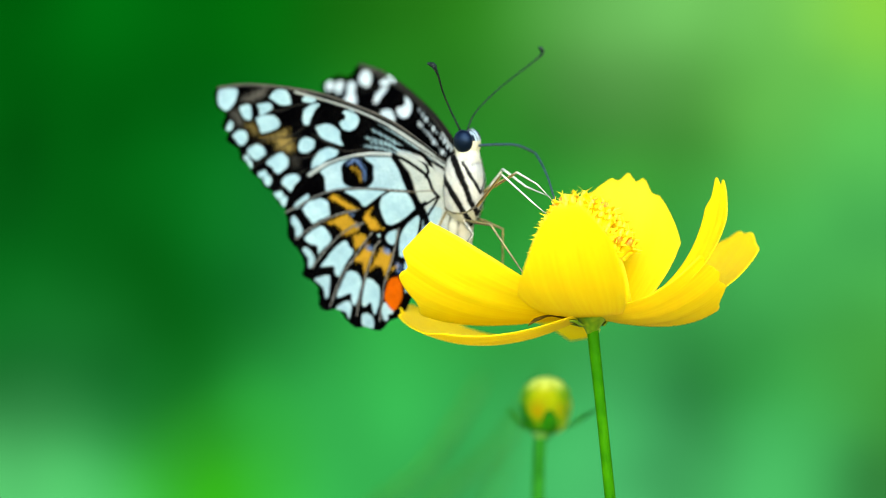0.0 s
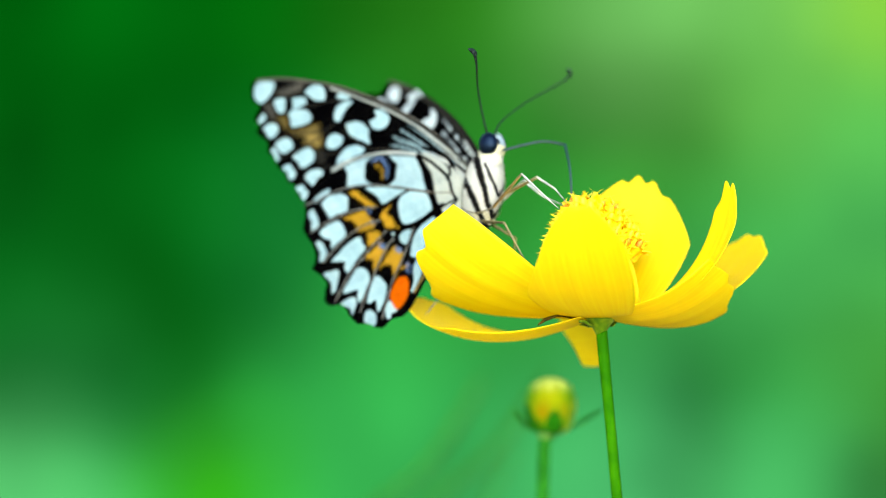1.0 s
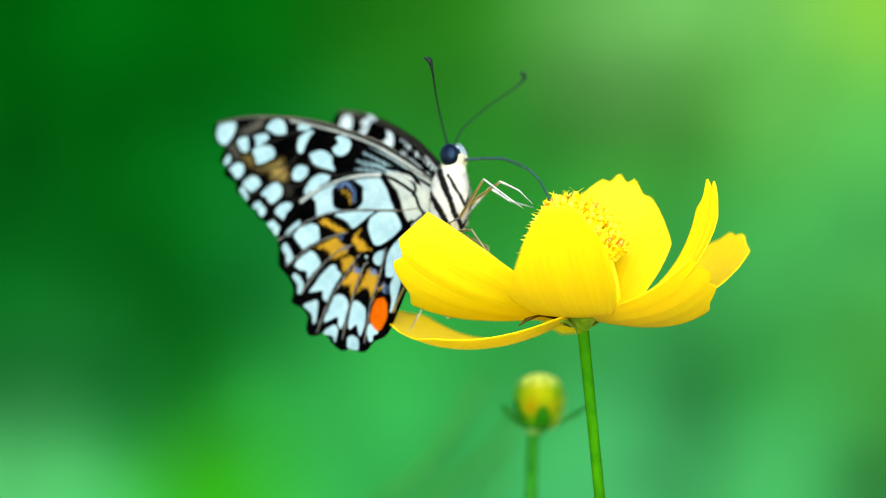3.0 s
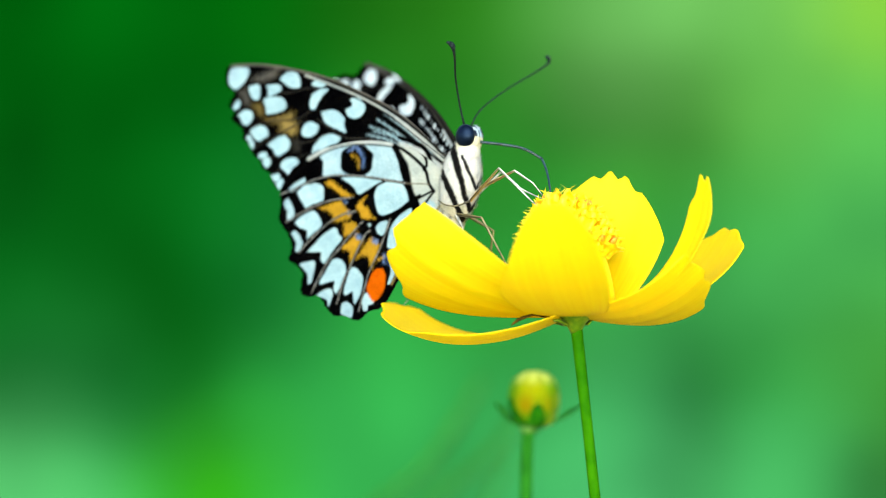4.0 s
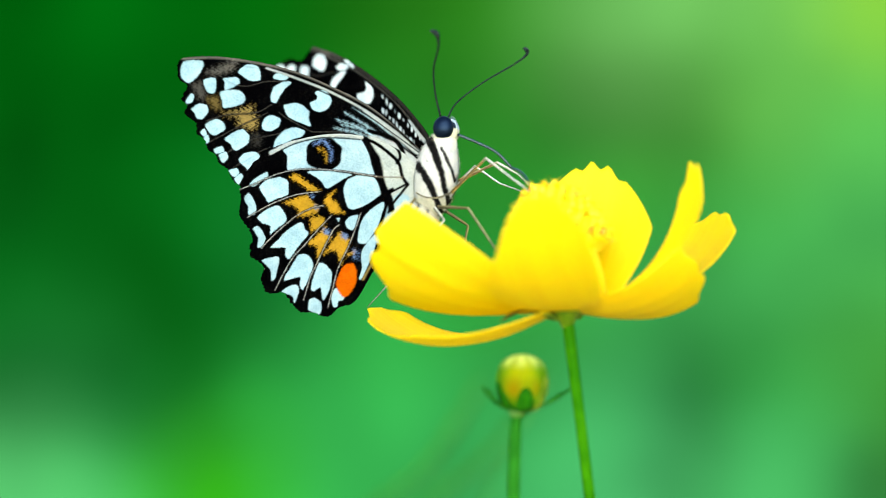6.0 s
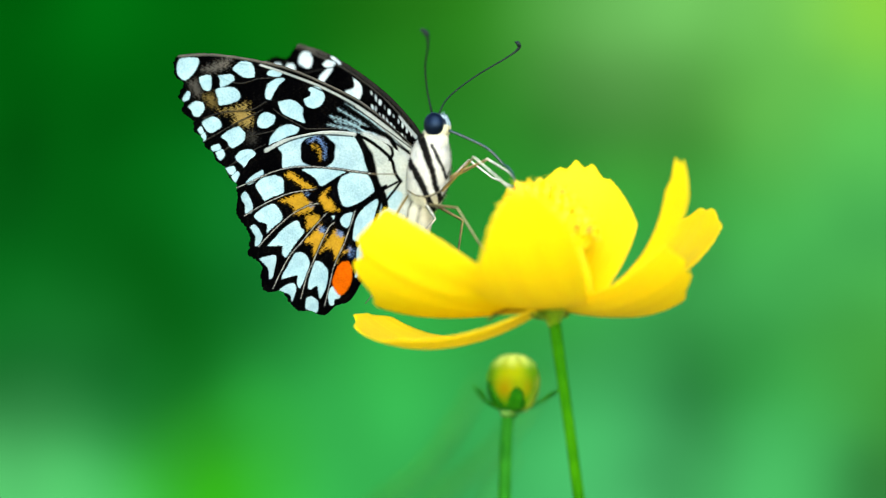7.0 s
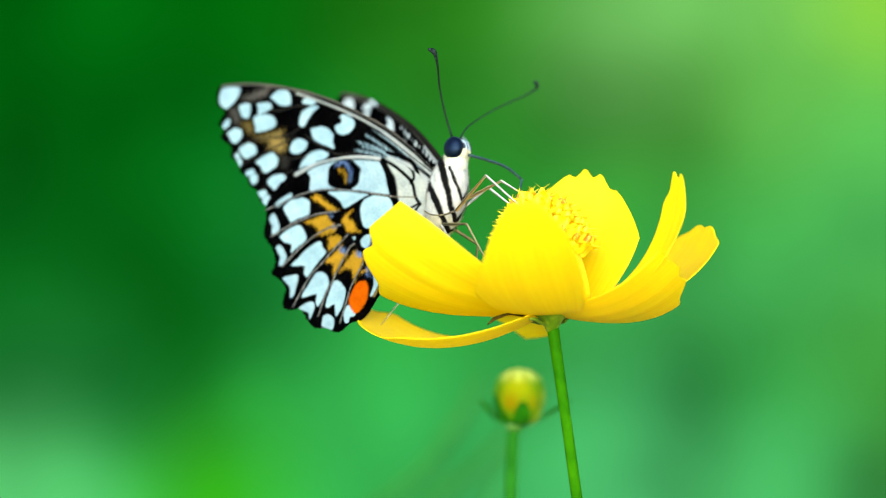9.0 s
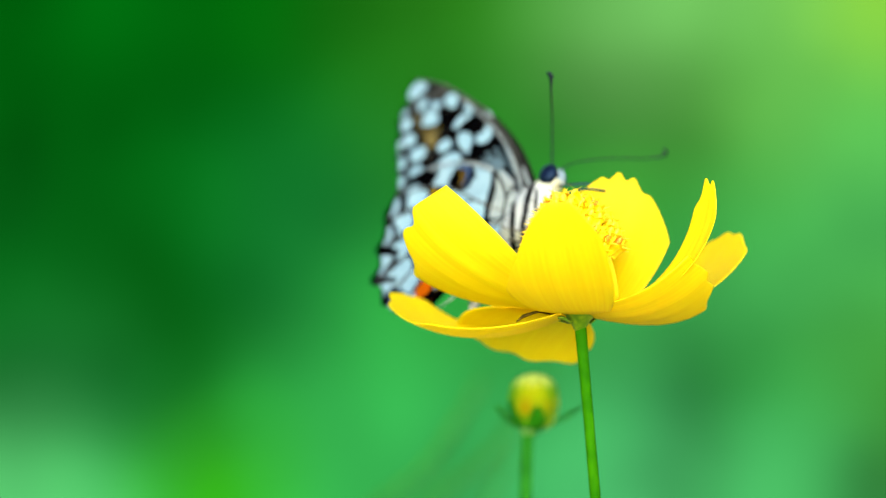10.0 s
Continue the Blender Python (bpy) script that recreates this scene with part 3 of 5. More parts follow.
# the left fore wing has lost the front of its tip
FAR_EDGE = [(0.0, -0.8), (0.3, 3.4), (2.1, 6.1), (6.2, 9.0), (12.0, 12.3), (20.5, 15.7), (28.9, 18.1), (33.5, 18.8), (35.8, 19.1), (37.0, 17.8), (38.5, 16.3), (41.3, 16.3), (43.5, 15.3), (45.4, 14.3),
            (44.4, 12.4), (44.9, 11.4), (43.9, 10.4), (44.2, 8.8), (42.1, 7.2), (41.9, 5.4), (40.4, 4.4), (39.7, 2.6), (38.2, 1.7), (37.5, 0.2), (35.9, -0.8), (35.0, -2.5), (33.4, -3.6), (29.8, -4.0), (22.1, -3.5), (11.0, -2.5), (4.4, -1.5)]
HIND_EDGE = [(0.0, -2.0), (2.2, 1.0), (6.1, 3.8), (11.0, 5.5), (16.6, 5.9), (22.1, 5.0), (27.6, 3.2), (31.4, 0.0), (33.2, -3.5), (32.9, -6.2), (33.1, -8.8), (32.2, -10.2),
             (31.1, -11.5), (30.3, -14.0), (30.7, -16.0), (29.3, -17.0), (27.7, -18.8), (28.0, -21.5), (26.9, -22.6), (24.3, -22.3), (23.0, -24.0), (21.2, -25.6),
             (18.8, -25.6), (17.4, -26.2), (15.9, -26.1), (14.3, -24.6), (12.1, -23.8), (10.6, -21.8), (9.6, -19.0), (7.5, -15.2), (4.4, -11.0), (1.1, -7.0)]
HIND_VEINS = [[(33.3, -4.5), (30.8, -3.5), (27.0, -1.7), (23.8, -0.8), (21.0, -0.5), (16.5, -0.6), (8.9, -1.4)],
              [(31.5, -9.4), (29.2, -7.9), (26.1, -6.3), (23.0, -5.1), (18.8, -4.4)],
              [(28.8, -14.7), (27.3, -13.0), (25.0, -10.7), (22.6, -8.7), (19.8, -7.2), (18.1, -6.9)],
              [(25.9, -21.9), (24.9, -19.6), (23.2, -16.3), (21.2, -13.9), (19.1, -11.3), (16.6, -8.5)],
              [(20.7, -23.5), (19.8, -19.5), (19.0, -17.5), (17.4, -13.6), (16.1, -10.9), (15.2, -10.1)],
              [(16.3, -24.7), (15.6, -20.8), (14.9, -17.5), (13.4, -13.9), (12.3, -10.6), (11.5, -7.9)],
              [(28.1, 2.2), (24.2, 4.3), (20.1, 5.4), (15.9, 5.7), (12.1, 5.4), (9.7, 4.4), (6.6, 2.4), (5.2, 0.9), (4.5, -1.3), (3.5, -2.6)]]
HIND_CELL = [[(18.8, -4.2), (17.6, -4.1), (14.7, -2.2), (12.9, -1.3)],
             [(17.8, -4.1), (18.0, -6.0), (18.1, -6.9), (16.4, -8.5), (13.7, -8.1), (10.6, -6.8), (7.6, -4.5), (6.2, -3.6)],
             [(12.2, -13.2), (12.1, -11.2), (11.5, -8.3), (10.6, -6.8)],
             [(16.4, -8.5), (15.2, -10.1), (14.2, -10.4)]]


def fore_marks(w):
    w.area([(45.5, 16.6), (45.0, 18.0), (43.2, 18.3), (41.6, 18.3), (41.3, 17.4), (42.2, 15.6), (43.8, 14.3), (45.1, 15.1)])
    w.area([(41.1, 14.8), (39.1, 15.2), (38.7, 13.6), (39.1, 12.6), (40.3, 12.8)])
    w.area([(37.5, 15.2), (35.0, 15.4), (34.6, 14.4), (36.0, 13.6), (37.1, 13.3), (37.2, 14.4)])
    w.area([(37.9, 12.8), (34.6, 13.2), (33.4, 11.9), (33.9, 10.8), (37.1, 10.0), (37.5, 11.1)])
    w.area([(44.1, 11.1), (43.2, 12.4), (42.7, 11.9), (43.0, 11.0), (43.9, 10.6)])
    w.area([(43.0, 9.6), (41.7, 10.6), (40.3, 10.4), (40.1, 9.1), (41.0, 8.0), (41.9, 8.0), (42.4, 9.0)])
    w.area([(40.3, 7.0), (38.5, 8.0), (37.3, 7.5), (36.7, 6.3), (38.3, 5.2), (39.2, 5.3), (39.9, 6.1)])
    w.area([(36.7, 4.5), (34.9, 5.8), (33.5, 6.3), (32.4, 5.2), (32.6, 3.8), (34.5, 2.5), (35.2, 3.0), (35.6, 3.7)])
    w.area([(33.9, 1.0), (33.1, 2.0), (30.9, 2.3), (29.8, 1.0), (30.1, -0.3), (31.8, -1.5), (32.4, -0.5), (33.5, 0.2)])
    w.area([(41.2, 5.6), (40.5, 6.2), (40.0, 5.2), (40.6, 4.9)])
    w.area([(40.5, 4.7), (39.8, 5.1), (39.6, 4.0), (40.1, 3.7)])
    w.area([(38.6, 2.7), (37.2, 3.2), (36.8, 2.3), (38.1, 1.9)])
    w.area([(37.6, 1.7), (36.4, 2.2), (35.9, 1.2), (36.8, 0.3), (37.3, 0.8)])
    w.area([(35.7, -1.1), (34.2, -0.6), (33.8, -1.5), (34.6, -2.2)])
    w.area([(34.5, -2.5), (33.4, -1.6), (33.0, -2.2), (33.7, -3.6)])
    w.area([(34.9, 16.4), (33.4, 17.7), (31.3, 17.4), (30.9, 15.1), (33.0, 15.1)])
    w.area([(28.5, 15.9), (27.6, 16.4), (25.9, 15.9), (26.4, 15.2), (28.3, 15.4)])
    w.area([(28.8, 12.4), (28.3, 13.9), (26.6, 14.9), (25.3, 14.8), (26.4, 13.7), (27.2, 12.4), (27.9, 11.2), (28.6, 11.4)])
    w.area([(21.7, 11.3), (20.6, 11.9), (20.5, 12.6), (21.0, 13.1), (20.1, 13.7), (18.9, 13.3), (18.0, 11.9), (18.5, 10.5), (19.9, 9.8), (21.3, 10.3)])
    w.area([(26.4, 10.8), (24.4, 11.2), (23.0, 10.8), (21.9, 9.8), (22.0, 8.6), (21.4, 7.3), (22.6, 7.5), (25.5, 8.8), (26.2, 10.0)])
    w.area([(30.2, 7.1), (29.5, 8.5), (28.3, 8.9), (26.8, 8.3), (27.2, 7.0), (28.6, 6.2), (29.8, 6.3)])
    w.area([(27.7, 2.8), (27.6, 4.5), (26.1, 6.3), (24.0, 6.9), (22.4, 6.3), (22.9, 5.3), (24.6, 4.8), (26.7, 3.5)])


def fore_under(w):
    w.area([(37.3, 9.1), (33.9, 10.1), (31.8, 10.6), (32.1, 9.5), (31.3, 9.1), (30.9, 7.6), (31.4, 6.2), (34.6, 6.8), (34.8, 8.1), (36.7, 8.6)], TAN * 1.25, 0.5, 0.85, ragged=0.8, grow=-0.35)
    w.area([(40.8, 16.1), (38.6, 17.4), (35.4, 18.6), (35.1, 17.9), (36.1, 16.6), (38.6, 15.8)], GREY * 1.1, 1.0, 0.6, ragged=0.6, grow=-0.2)
    w.area([(43.1, 14.1), (41.4, 14.3), (40.5, 12.4), (41.0, 11.3), (42.3, 12.1)], GREY * 0.9, 1.0, 0.5, ragged=0.6, grow=-0.2)
    w.area([(40.3, 11.6), (38.3, 11.9), (37.7, 9.8), (38.9, 9.8)], TAN, 1.0, 0.55, ragged=0.6, grow=-0.2)
    w.area([(31.7, 5.8), (30.0, 5.2), (30.3, 3.5), (31.5, 3.5)], GREY * 0.5, 1.0, 0.4, ragged=0.6, grow=-0.2)
    for p in FORE_VEINS[:7]:
        w.line(p, 0.30, INK, 0.3)
        w.line(p, 0.07, GREY, 0.2, 0.35, ragged=0.08)
    # brushed streaks near the root
    for p in ([(14.1, 10.7), (9.9, 8.2), (4.4, 3.8)], [(15.4, 9.8), (11.0, 7.2), (5.5, 3.0)], [(16.8, 8.5), (11.6, 6.7), (6.6, 2.5)], [(17.1, 7.0), (12.1, 5.8), (6.6, 1.8)], [(15.9, 7.7), (11.0, 6.3), (6.1, 2.0)]):
        w.line(p, 0.16, WHITE * 0.9, 0.45, 0.8, end=0.55, ragged=0.22)
    w.area([(11.0, 5.8), (6.6, 4.8), (1.1, 2.0), (0.0, -2.0), (4.4, -2.5), (7.7, 2.0)], WPALE, 0.5)
    w.line([(11.0, 6.7), (6.6, 5.4), (4.9, 3.4), (4.4, 1.0)], 0.7, INK, end=0.9)
    w.line([(9.0, 8.8), (5.0, 5.2), (2.2, 2.4)], 0.55, INK, end=0.8)
    w.line([(6.6, 6.0), (3.5, 3.8), (1.1, 2.0)], 0.25, INK)
    w.line([(1.1, 2.3), (6.6, 6.4), (12.1, 10.3)], 0.85, WPALE * 0.95, 0.4, end=0.35)
    w.line([(0.8, 2.5), (3.3, 3.0), (8.8, 7.0), (14.3, 10.5)], 0.4, INK, 0.3)
    fore_marks(w)
    w.line([(0.3, 2.5), (4.4, 6.3), (11.0, 10.9), (17.7, 14.1), (24.3, 16.6), (30.9, 18.0), (38.6, 18.9), (45.2, 18.6)], 0.4, GREY * 1.2, 0.4, 0.75)
    w.line([(3.9, 4.8), (6.6, 6.9), (12.1, 10.4), (18.8, 13.6), (25.4, 15.9), (29.8, 17.2)], 0.38, WPALE * 0.85, 0.25, 0.95)
    w.line([(1.1, 2.6), (6.6, 6.3), (12.1, 9.8), (18.8, 13.0), (25.4, 15.4)], 0.22, INK, 0.2)


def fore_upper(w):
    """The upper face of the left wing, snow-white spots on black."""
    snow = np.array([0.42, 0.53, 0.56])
    for p in FORE_VEINS[:5]:
        w.line(p, 0.14, GREY * 0.5, 0.3, 0.4)
    # grey front edge, two fine lines behind it
    w.line([(1.2, 5.0), (6.2, 8.8), (12.0, 12.0), (20.5, 15.4), (28.9, 17.8), (35.8, 18.8)], 0.75, GREY * 0.4, 0.5, 0.45, ragged=0.25)
    w.line([(5.0, 7.0), (12.0, 11.2), (20.5, 14.7), (28.9, 17.0), (34.0, 18.0)], 0.22, GREY * 0.7, 0.3, 0.6, ragged=0.08)
    w.spot((33.0, 18.5), 3.0, 0.5, 8, GREY, 0.6, 0.6, ragged=0.4)
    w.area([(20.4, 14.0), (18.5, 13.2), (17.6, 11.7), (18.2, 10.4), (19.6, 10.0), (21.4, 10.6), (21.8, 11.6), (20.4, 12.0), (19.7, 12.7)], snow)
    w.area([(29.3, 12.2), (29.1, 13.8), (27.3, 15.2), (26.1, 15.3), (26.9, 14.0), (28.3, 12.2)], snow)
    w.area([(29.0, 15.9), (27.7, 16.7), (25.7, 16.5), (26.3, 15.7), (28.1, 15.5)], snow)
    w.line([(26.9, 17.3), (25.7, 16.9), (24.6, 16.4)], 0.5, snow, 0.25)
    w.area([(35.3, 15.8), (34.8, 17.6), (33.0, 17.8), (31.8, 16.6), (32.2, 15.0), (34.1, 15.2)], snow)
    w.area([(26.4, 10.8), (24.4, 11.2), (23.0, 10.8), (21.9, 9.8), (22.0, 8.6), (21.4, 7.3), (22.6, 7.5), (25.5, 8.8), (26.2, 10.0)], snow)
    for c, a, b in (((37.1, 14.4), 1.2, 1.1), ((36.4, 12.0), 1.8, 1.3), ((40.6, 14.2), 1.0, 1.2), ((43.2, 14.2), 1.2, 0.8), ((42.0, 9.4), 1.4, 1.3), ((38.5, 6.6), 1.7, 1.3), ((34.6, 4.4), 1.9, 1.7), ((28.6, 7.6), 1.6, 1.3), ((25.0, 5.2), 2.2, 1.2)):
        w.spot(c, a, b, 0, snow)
    # two broken rows of pale dashes from the comma spot to the root
    for i in range(10):
        k = i / 9
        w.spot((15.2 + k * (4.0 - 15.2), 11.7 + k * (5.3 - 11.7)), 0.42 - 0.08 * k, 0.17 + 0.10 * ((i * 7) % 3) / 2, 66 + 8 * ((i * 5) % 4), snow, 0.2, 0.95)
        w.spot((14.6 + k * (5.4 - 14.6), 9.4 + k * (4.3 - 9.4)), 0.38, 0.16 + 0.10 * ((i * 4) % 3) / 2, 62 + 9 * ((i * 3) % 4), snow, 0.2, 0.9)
    w.line([(7.5, 8.2), (4.9, 6.4), (2.7, 5.0)], 0.45, WPALE, 0.25, 0.9, end=0.7)


def hind_under(w):
    grey = WHITE * np.array([0.95, 0.92, 0.92])
    pale_vein = np.array([0.22, 0.235, 0.225])
    # pale cells round the ringed spot and towards the root
    w.area([(26.3, 3.3), (24.0, 4.1), (21.5, 4.9), (15.4, 5.3), (11.6, 5.0), (10.4, 2.8), (9.5, -0.2), (9.5, -1.1), (15.4, -0.7), (21.0, -0.4), (24.6, -1.0), (25.0, 0.6), (25.1, 1.8)], grey)
    w.area([(11.0, 5.4), (6.6, 4.2), (1.1, 1.0), (0.0, -3.0), (1.1, -7.5), (3.9, -10.0), (5.0, -8.0), (7.0, -4.0), (7.7, -1.4), (8.6, 2.0)], WPALE * np.array([1.03, 1.03, 0.98]), 0.4)
    w.area([(21.2, -1.0), (19.3, -0.8), (16.5, -0.8), (13.4, -1.3), (14.7, -2.2), (17.6, -3.9), (18.5, -2.8), (19.9, -1.8)])
    w.area([(14.7, -3.4), (13.7, -1.7), (12.0, -1.3), (9.6, -1.6), (8.6, -3.0), (8.2, -4.8), (9.3, -5.6), (11.0, -6.6), (12.7, -7.3), (13.7, -7.0), (14.4, -5.4)])
    w.area([(14.1, -9.6), (13.3, -8.6), (11.8, -8.3), (11.9, -9.6), (12.8, -10.9), (13.7, -10.6)])
    w.area([(11.9, -12.9), (11.9, -10.6), (10.9, -8.6), (9.3, -6.8), (7.7, -5.8), (7.6, -6.9), (8.4, -9.9), (9.4, -11.8), (10.5, -13.2)])
    w.area([(11.0, -15.5), (10.8, -14.2), (8.9, -11.5), (8.6, -12.8), (9.1, -15.1), (10.6, -19.1), (11.1, -19.4), (10.7, -17.4)])
    w.area([(16.2, -9.1), (15.2, -8.8), (15.3, -9.5), (15.9, -9.9)])
    w.area([(6.6, -6.2), (5.0, -4.2), (3.1, -5.0), (5.0, -9.0), (7.5, -13.0), (8.8, -12.6), (7.5, -9.4)], grey, 0.3)
    # the ringed spot
    w.spot((18.5, 2.2), 3.2, 2.8, 0, INK)
    w.line([(20.2, 4.0), (19.2, 4.5), (18.2, 4.1), (17.4, 2.7), (17.4, 1.2)], 0.38, SKYBLUE, 0.4, 0.85, ragged=0.4)
    w.line([(19.6, 3.1), (18.9, 3.0), (18.3, 2.2), (18.1, 1.0)], 0.36, GOLD * 0.9, 0.4, 0.8, ragged=0.42)
    # black lines of the inner half
    w.line([(11.6, 5.2), (10.2, 2.9), (9.3, 0.2), (7.9, -3.0), (6.7, -5.0), (6.2, -7.0)], 1.15, INK, ragged=0.05)
    w.line([(12.9, 5.6), (9.7, 4.5), (6.6, 2.4), (5.2, 0.9), (4.5, -1.3), (3.5, -2.6)], 0.6, INK, ragged=0.04)
    w.line([(7.3, 4.8), (5.6, 3.5), (5.1, 2.1), (5.6, 1.1)], 0.55, INK)
    w.line([(15.1, -0.6), (10.3, -1.4), (4.5, -1.4)], 0.2, VEIN, 0.3)
    w.line([(9.9, -6.9), (6.7, -4.3), (3.9, -2.6)], 0.4, INK)
    w.line([(6.7, -7.6), (5.9, -5.9), (4.5, -4.0), (3.5, -2.6)], 0.45, INK)
    w.line([(1.1, -3.5), (3.3, -6.8), (5.5, -11.0), (9.2, -17.0), (10.4, -19.5)], 0.4, TAN, 0.3)
    for p, wd in zip(HIND_CELL, (0.4, 0.7, 0.75, 0.4)):
        w.line(p, wd, INK, ragged=0.04)
    # white cells towards the edge
    w.area([(29.7, -3.8), (28.3, -2.6), (26.1, -2.1), (24.8, -2.8), (24.6, -4.0), (24.6, -5.1), (26.5, -5.9), (27.9, -6.6), (28.6, -5.6), (29.5, -4.5)], ragged=0.07)
    w.area([(29.8, -9.4), (28.7, -8.3), (26.4, -7.1), (25.2, -8.1), (24.6, -9.7), (26.1, -11.0), (27.3, -12.2), (27.4, -10.7), (28.8, -10.2)], ragged=0.07)
    w.area([(27.1, -14.5), (25.5, -12.7), (23.6, -10.8), (21.9, -10.0), (21.2, -11.2), (20.6, -11.8), (21.9, -13.6), (23.8, -16.4), (24.5, -15.6), (24.5, -14.3)], ragged=0.07)
    w.area([(24.4, -20.2), (23.4, -17.9), (22.2, -15.8), (20.8, -15.5), (19.9, -16.1), (19.5, -17.5), (20.0, -19.5), (21.0, -21.7), (21.5, -20.7), (21.6, -19.4)], ragged=0.07)
    w.area([(19.6, -21.6), (19.2, -19.2), (18.4, -17.0), (17.1, -17.3), (16.1, -18.5), (16.0, -20.1), (16.4, -21.8), (17.2, -23.4), (17.5, -22.4), (17.8, -21.1), (18.9, -21.8)], ragged=0.07)
    w.area([(15.7, -23.4), (15.9, -22.6), (15.2, -21.3), (14.5, -21.7), (13.6, -22.7), (13.8, -23.2), (14.6, -23.5), (14.7, -24.4), (15.4, -24.5)], ragged=0.07)
    # lunules on the rim
    w.area([(31.5, -3.7), (30.7, -2.5), (28.6, -1.3), (28.4, -2.0), (29.4, -2.8), (30.6, -3.8)], grey)
    w.area([(32.3, -6.0), (31.6, -5.1), (30.9, -5.8), (30.1, -7.3), (30.2, -8.8), (31.3, -8.9), (31.5, -7.5)], grey)
    w.area([(30.4, -11.4), (29.7, -10.9), (28.8, -11.7), (28.2, -13.0), (28.7, -14.4), (29.5, -14.5), (29.4, -13.0)], grey)
    w.area([(28.5, -16.8), (26.4, -16.1), (25.6, -16.3), (25.7, -17.9), (26.1, -19.9), (26.7, -20.2), (27.0, -18.3)], grey)
    w.area([(24.7, -22.2), (23.3, -21.1), (22.1, -21.0), (21.7, -22.2), (22.3, -24.0), (22.7, -23.0), (23.8, -22.5)], grey)
    w.area([(19.8, -25.1), (19.7, -23.5), (18.8, -23.1), (17.7, -23.8), (17.5, -25.1), (17.8, -25.9), (18.9, -25.6)], grey)
    # gold mosaic with powdery edges
    w.area([(24.5, -2.0), (23.3, -1.3), (22.0, -2.3), (18.8, -4.2), (20.2, -4.6), (22.7, -3.1), (23.9, -2.5)], GOLD, 0.3, ragged=0.32, grow=-0.08)
    w.area([(25.2, -6.6), (23.0, -5.6), (21.1, -5.1), (20.4, -5.9), (19.2, -6.7), (18.6, -7.7), (19.8, -8.5), (22.6, -9.0), (22.6, -7.9), (23.6, -7.1)], GOLD, 0.3, ragged=0.32, grow=-0.08)
    w.area([(20.2, -9.0), (18.3, -8.7), (17.8, -9.5), (17.8, -10.1), (18.8, -11.0), (20.2, -11.5), (20.3, -10.3)], GOLD, 0.3, ragged=0.32, grow=-0.08)
    w.area([(20.8, -13.6), (18.5, -11.5), (17.4, -10.5), (17.8, -11.4), (16.4, -12.2), (17.2, -13.6), (18.1, -15.2), (18.9, -16.2), (19.1, -14.1)], GOLD, 0.3, ragged=0.32, grow=-0.08)
    w.area([(17.7, -15.5), (16.4, -13.2), (15.2, -11.3), (14.3, -11.7), (13.1, -12.7), (13.4, -13.9), (14.5, -17.1), (15.3, -15.2), (16.3, -14.7)], GOLD, 0.3, ragged=0.32, grow=-0.08)
    w.area([(18.1, -6.0), (17.1, -4.6), (16.1, -4.1), (16.8, -5.4), (15.7, -6.2), (15.0, -7.5), (14.2, -8.0), (16.4, -8.2), (17.4, -7.3)], GOLD, 0.3, ragged=0.32, grow=-0.08)
    w.area([(13.6, -15.2), (12.2, -14.3), (11.9, -14.7), (12.3, -15.3), (13.4, -15.5)], GOLD, 0.3, ragged=0.32, grow=-0.08)
    for c in ((20.0, -5.4), (19.3, -7.3), (17.2, -11.5), (12.0, -14.8), (14.3, -12.0), (12.2, -15.6)):
        w.spot(c, 0.5, 0.36, 30, SKYBLUE, 0.4, 0.85, ragged=0.3)
    for c, a, b in (((18.3, -7.9), 0.9, 0.75), ((19.3, -5.7), 0.8, 0.9), ((16.4, -9.6), 0.9, 1.0)):
        w.spot(c, a, b, 20, INK, 0.3)
    # orange spot at the inner corner
    w.area([(15.0, -19.5), (14.0, -17.3), (12.5, -16.8), (11.7, -18.1), (11.7, -20.1), (12.3, -21.7), (13.6, -22.7), (14.7, -21.7), (15.1, -20.4)], RUST, 0.3, ragged=0.12)
    # veins: a pale ridge between two thin dark lines
    for p in HIND_VEINS[:6]:
        w.line(p, 0.42, INK, 0.2, 0.9, ragged=0.05)
        w.line(p, 0.12, pale_vein, 0.14, 0.85, ragged=0.07)
    w.line(HIND_VEINS[6][:5], 0.7, WPALE * 0.95, 0.25, ragged=0.05)
    w.line([(27.9, 1.7), (24.2, 3.8), (20.1, 4.95), (16.6, 5.15), (12.4, 5.0)], 0.25, INK, 0.2)


def hind_upper(w):
    w.area([(6.6, 1.0), (15.4, 1.0), (22.1, -2.0), (19.9, -9.0), (8.8, -11.0)], PALE, 0.8)
    w.spot((24.3, -9.0), 2.0, 1.2, 30, PALE)
    w.spot((13.5, -20.0), 1.8, 3.0, 10, RUST, 0.4)
    w.spot((19.4, -24.7), 1.1, 1.3, 0, PALE)
    w.spot((27.3, -17.8), 1.0, 1.9, 15, PALE)
    w.spot((30.2, -12.2), 0.8, 1.9, 15, PALE)



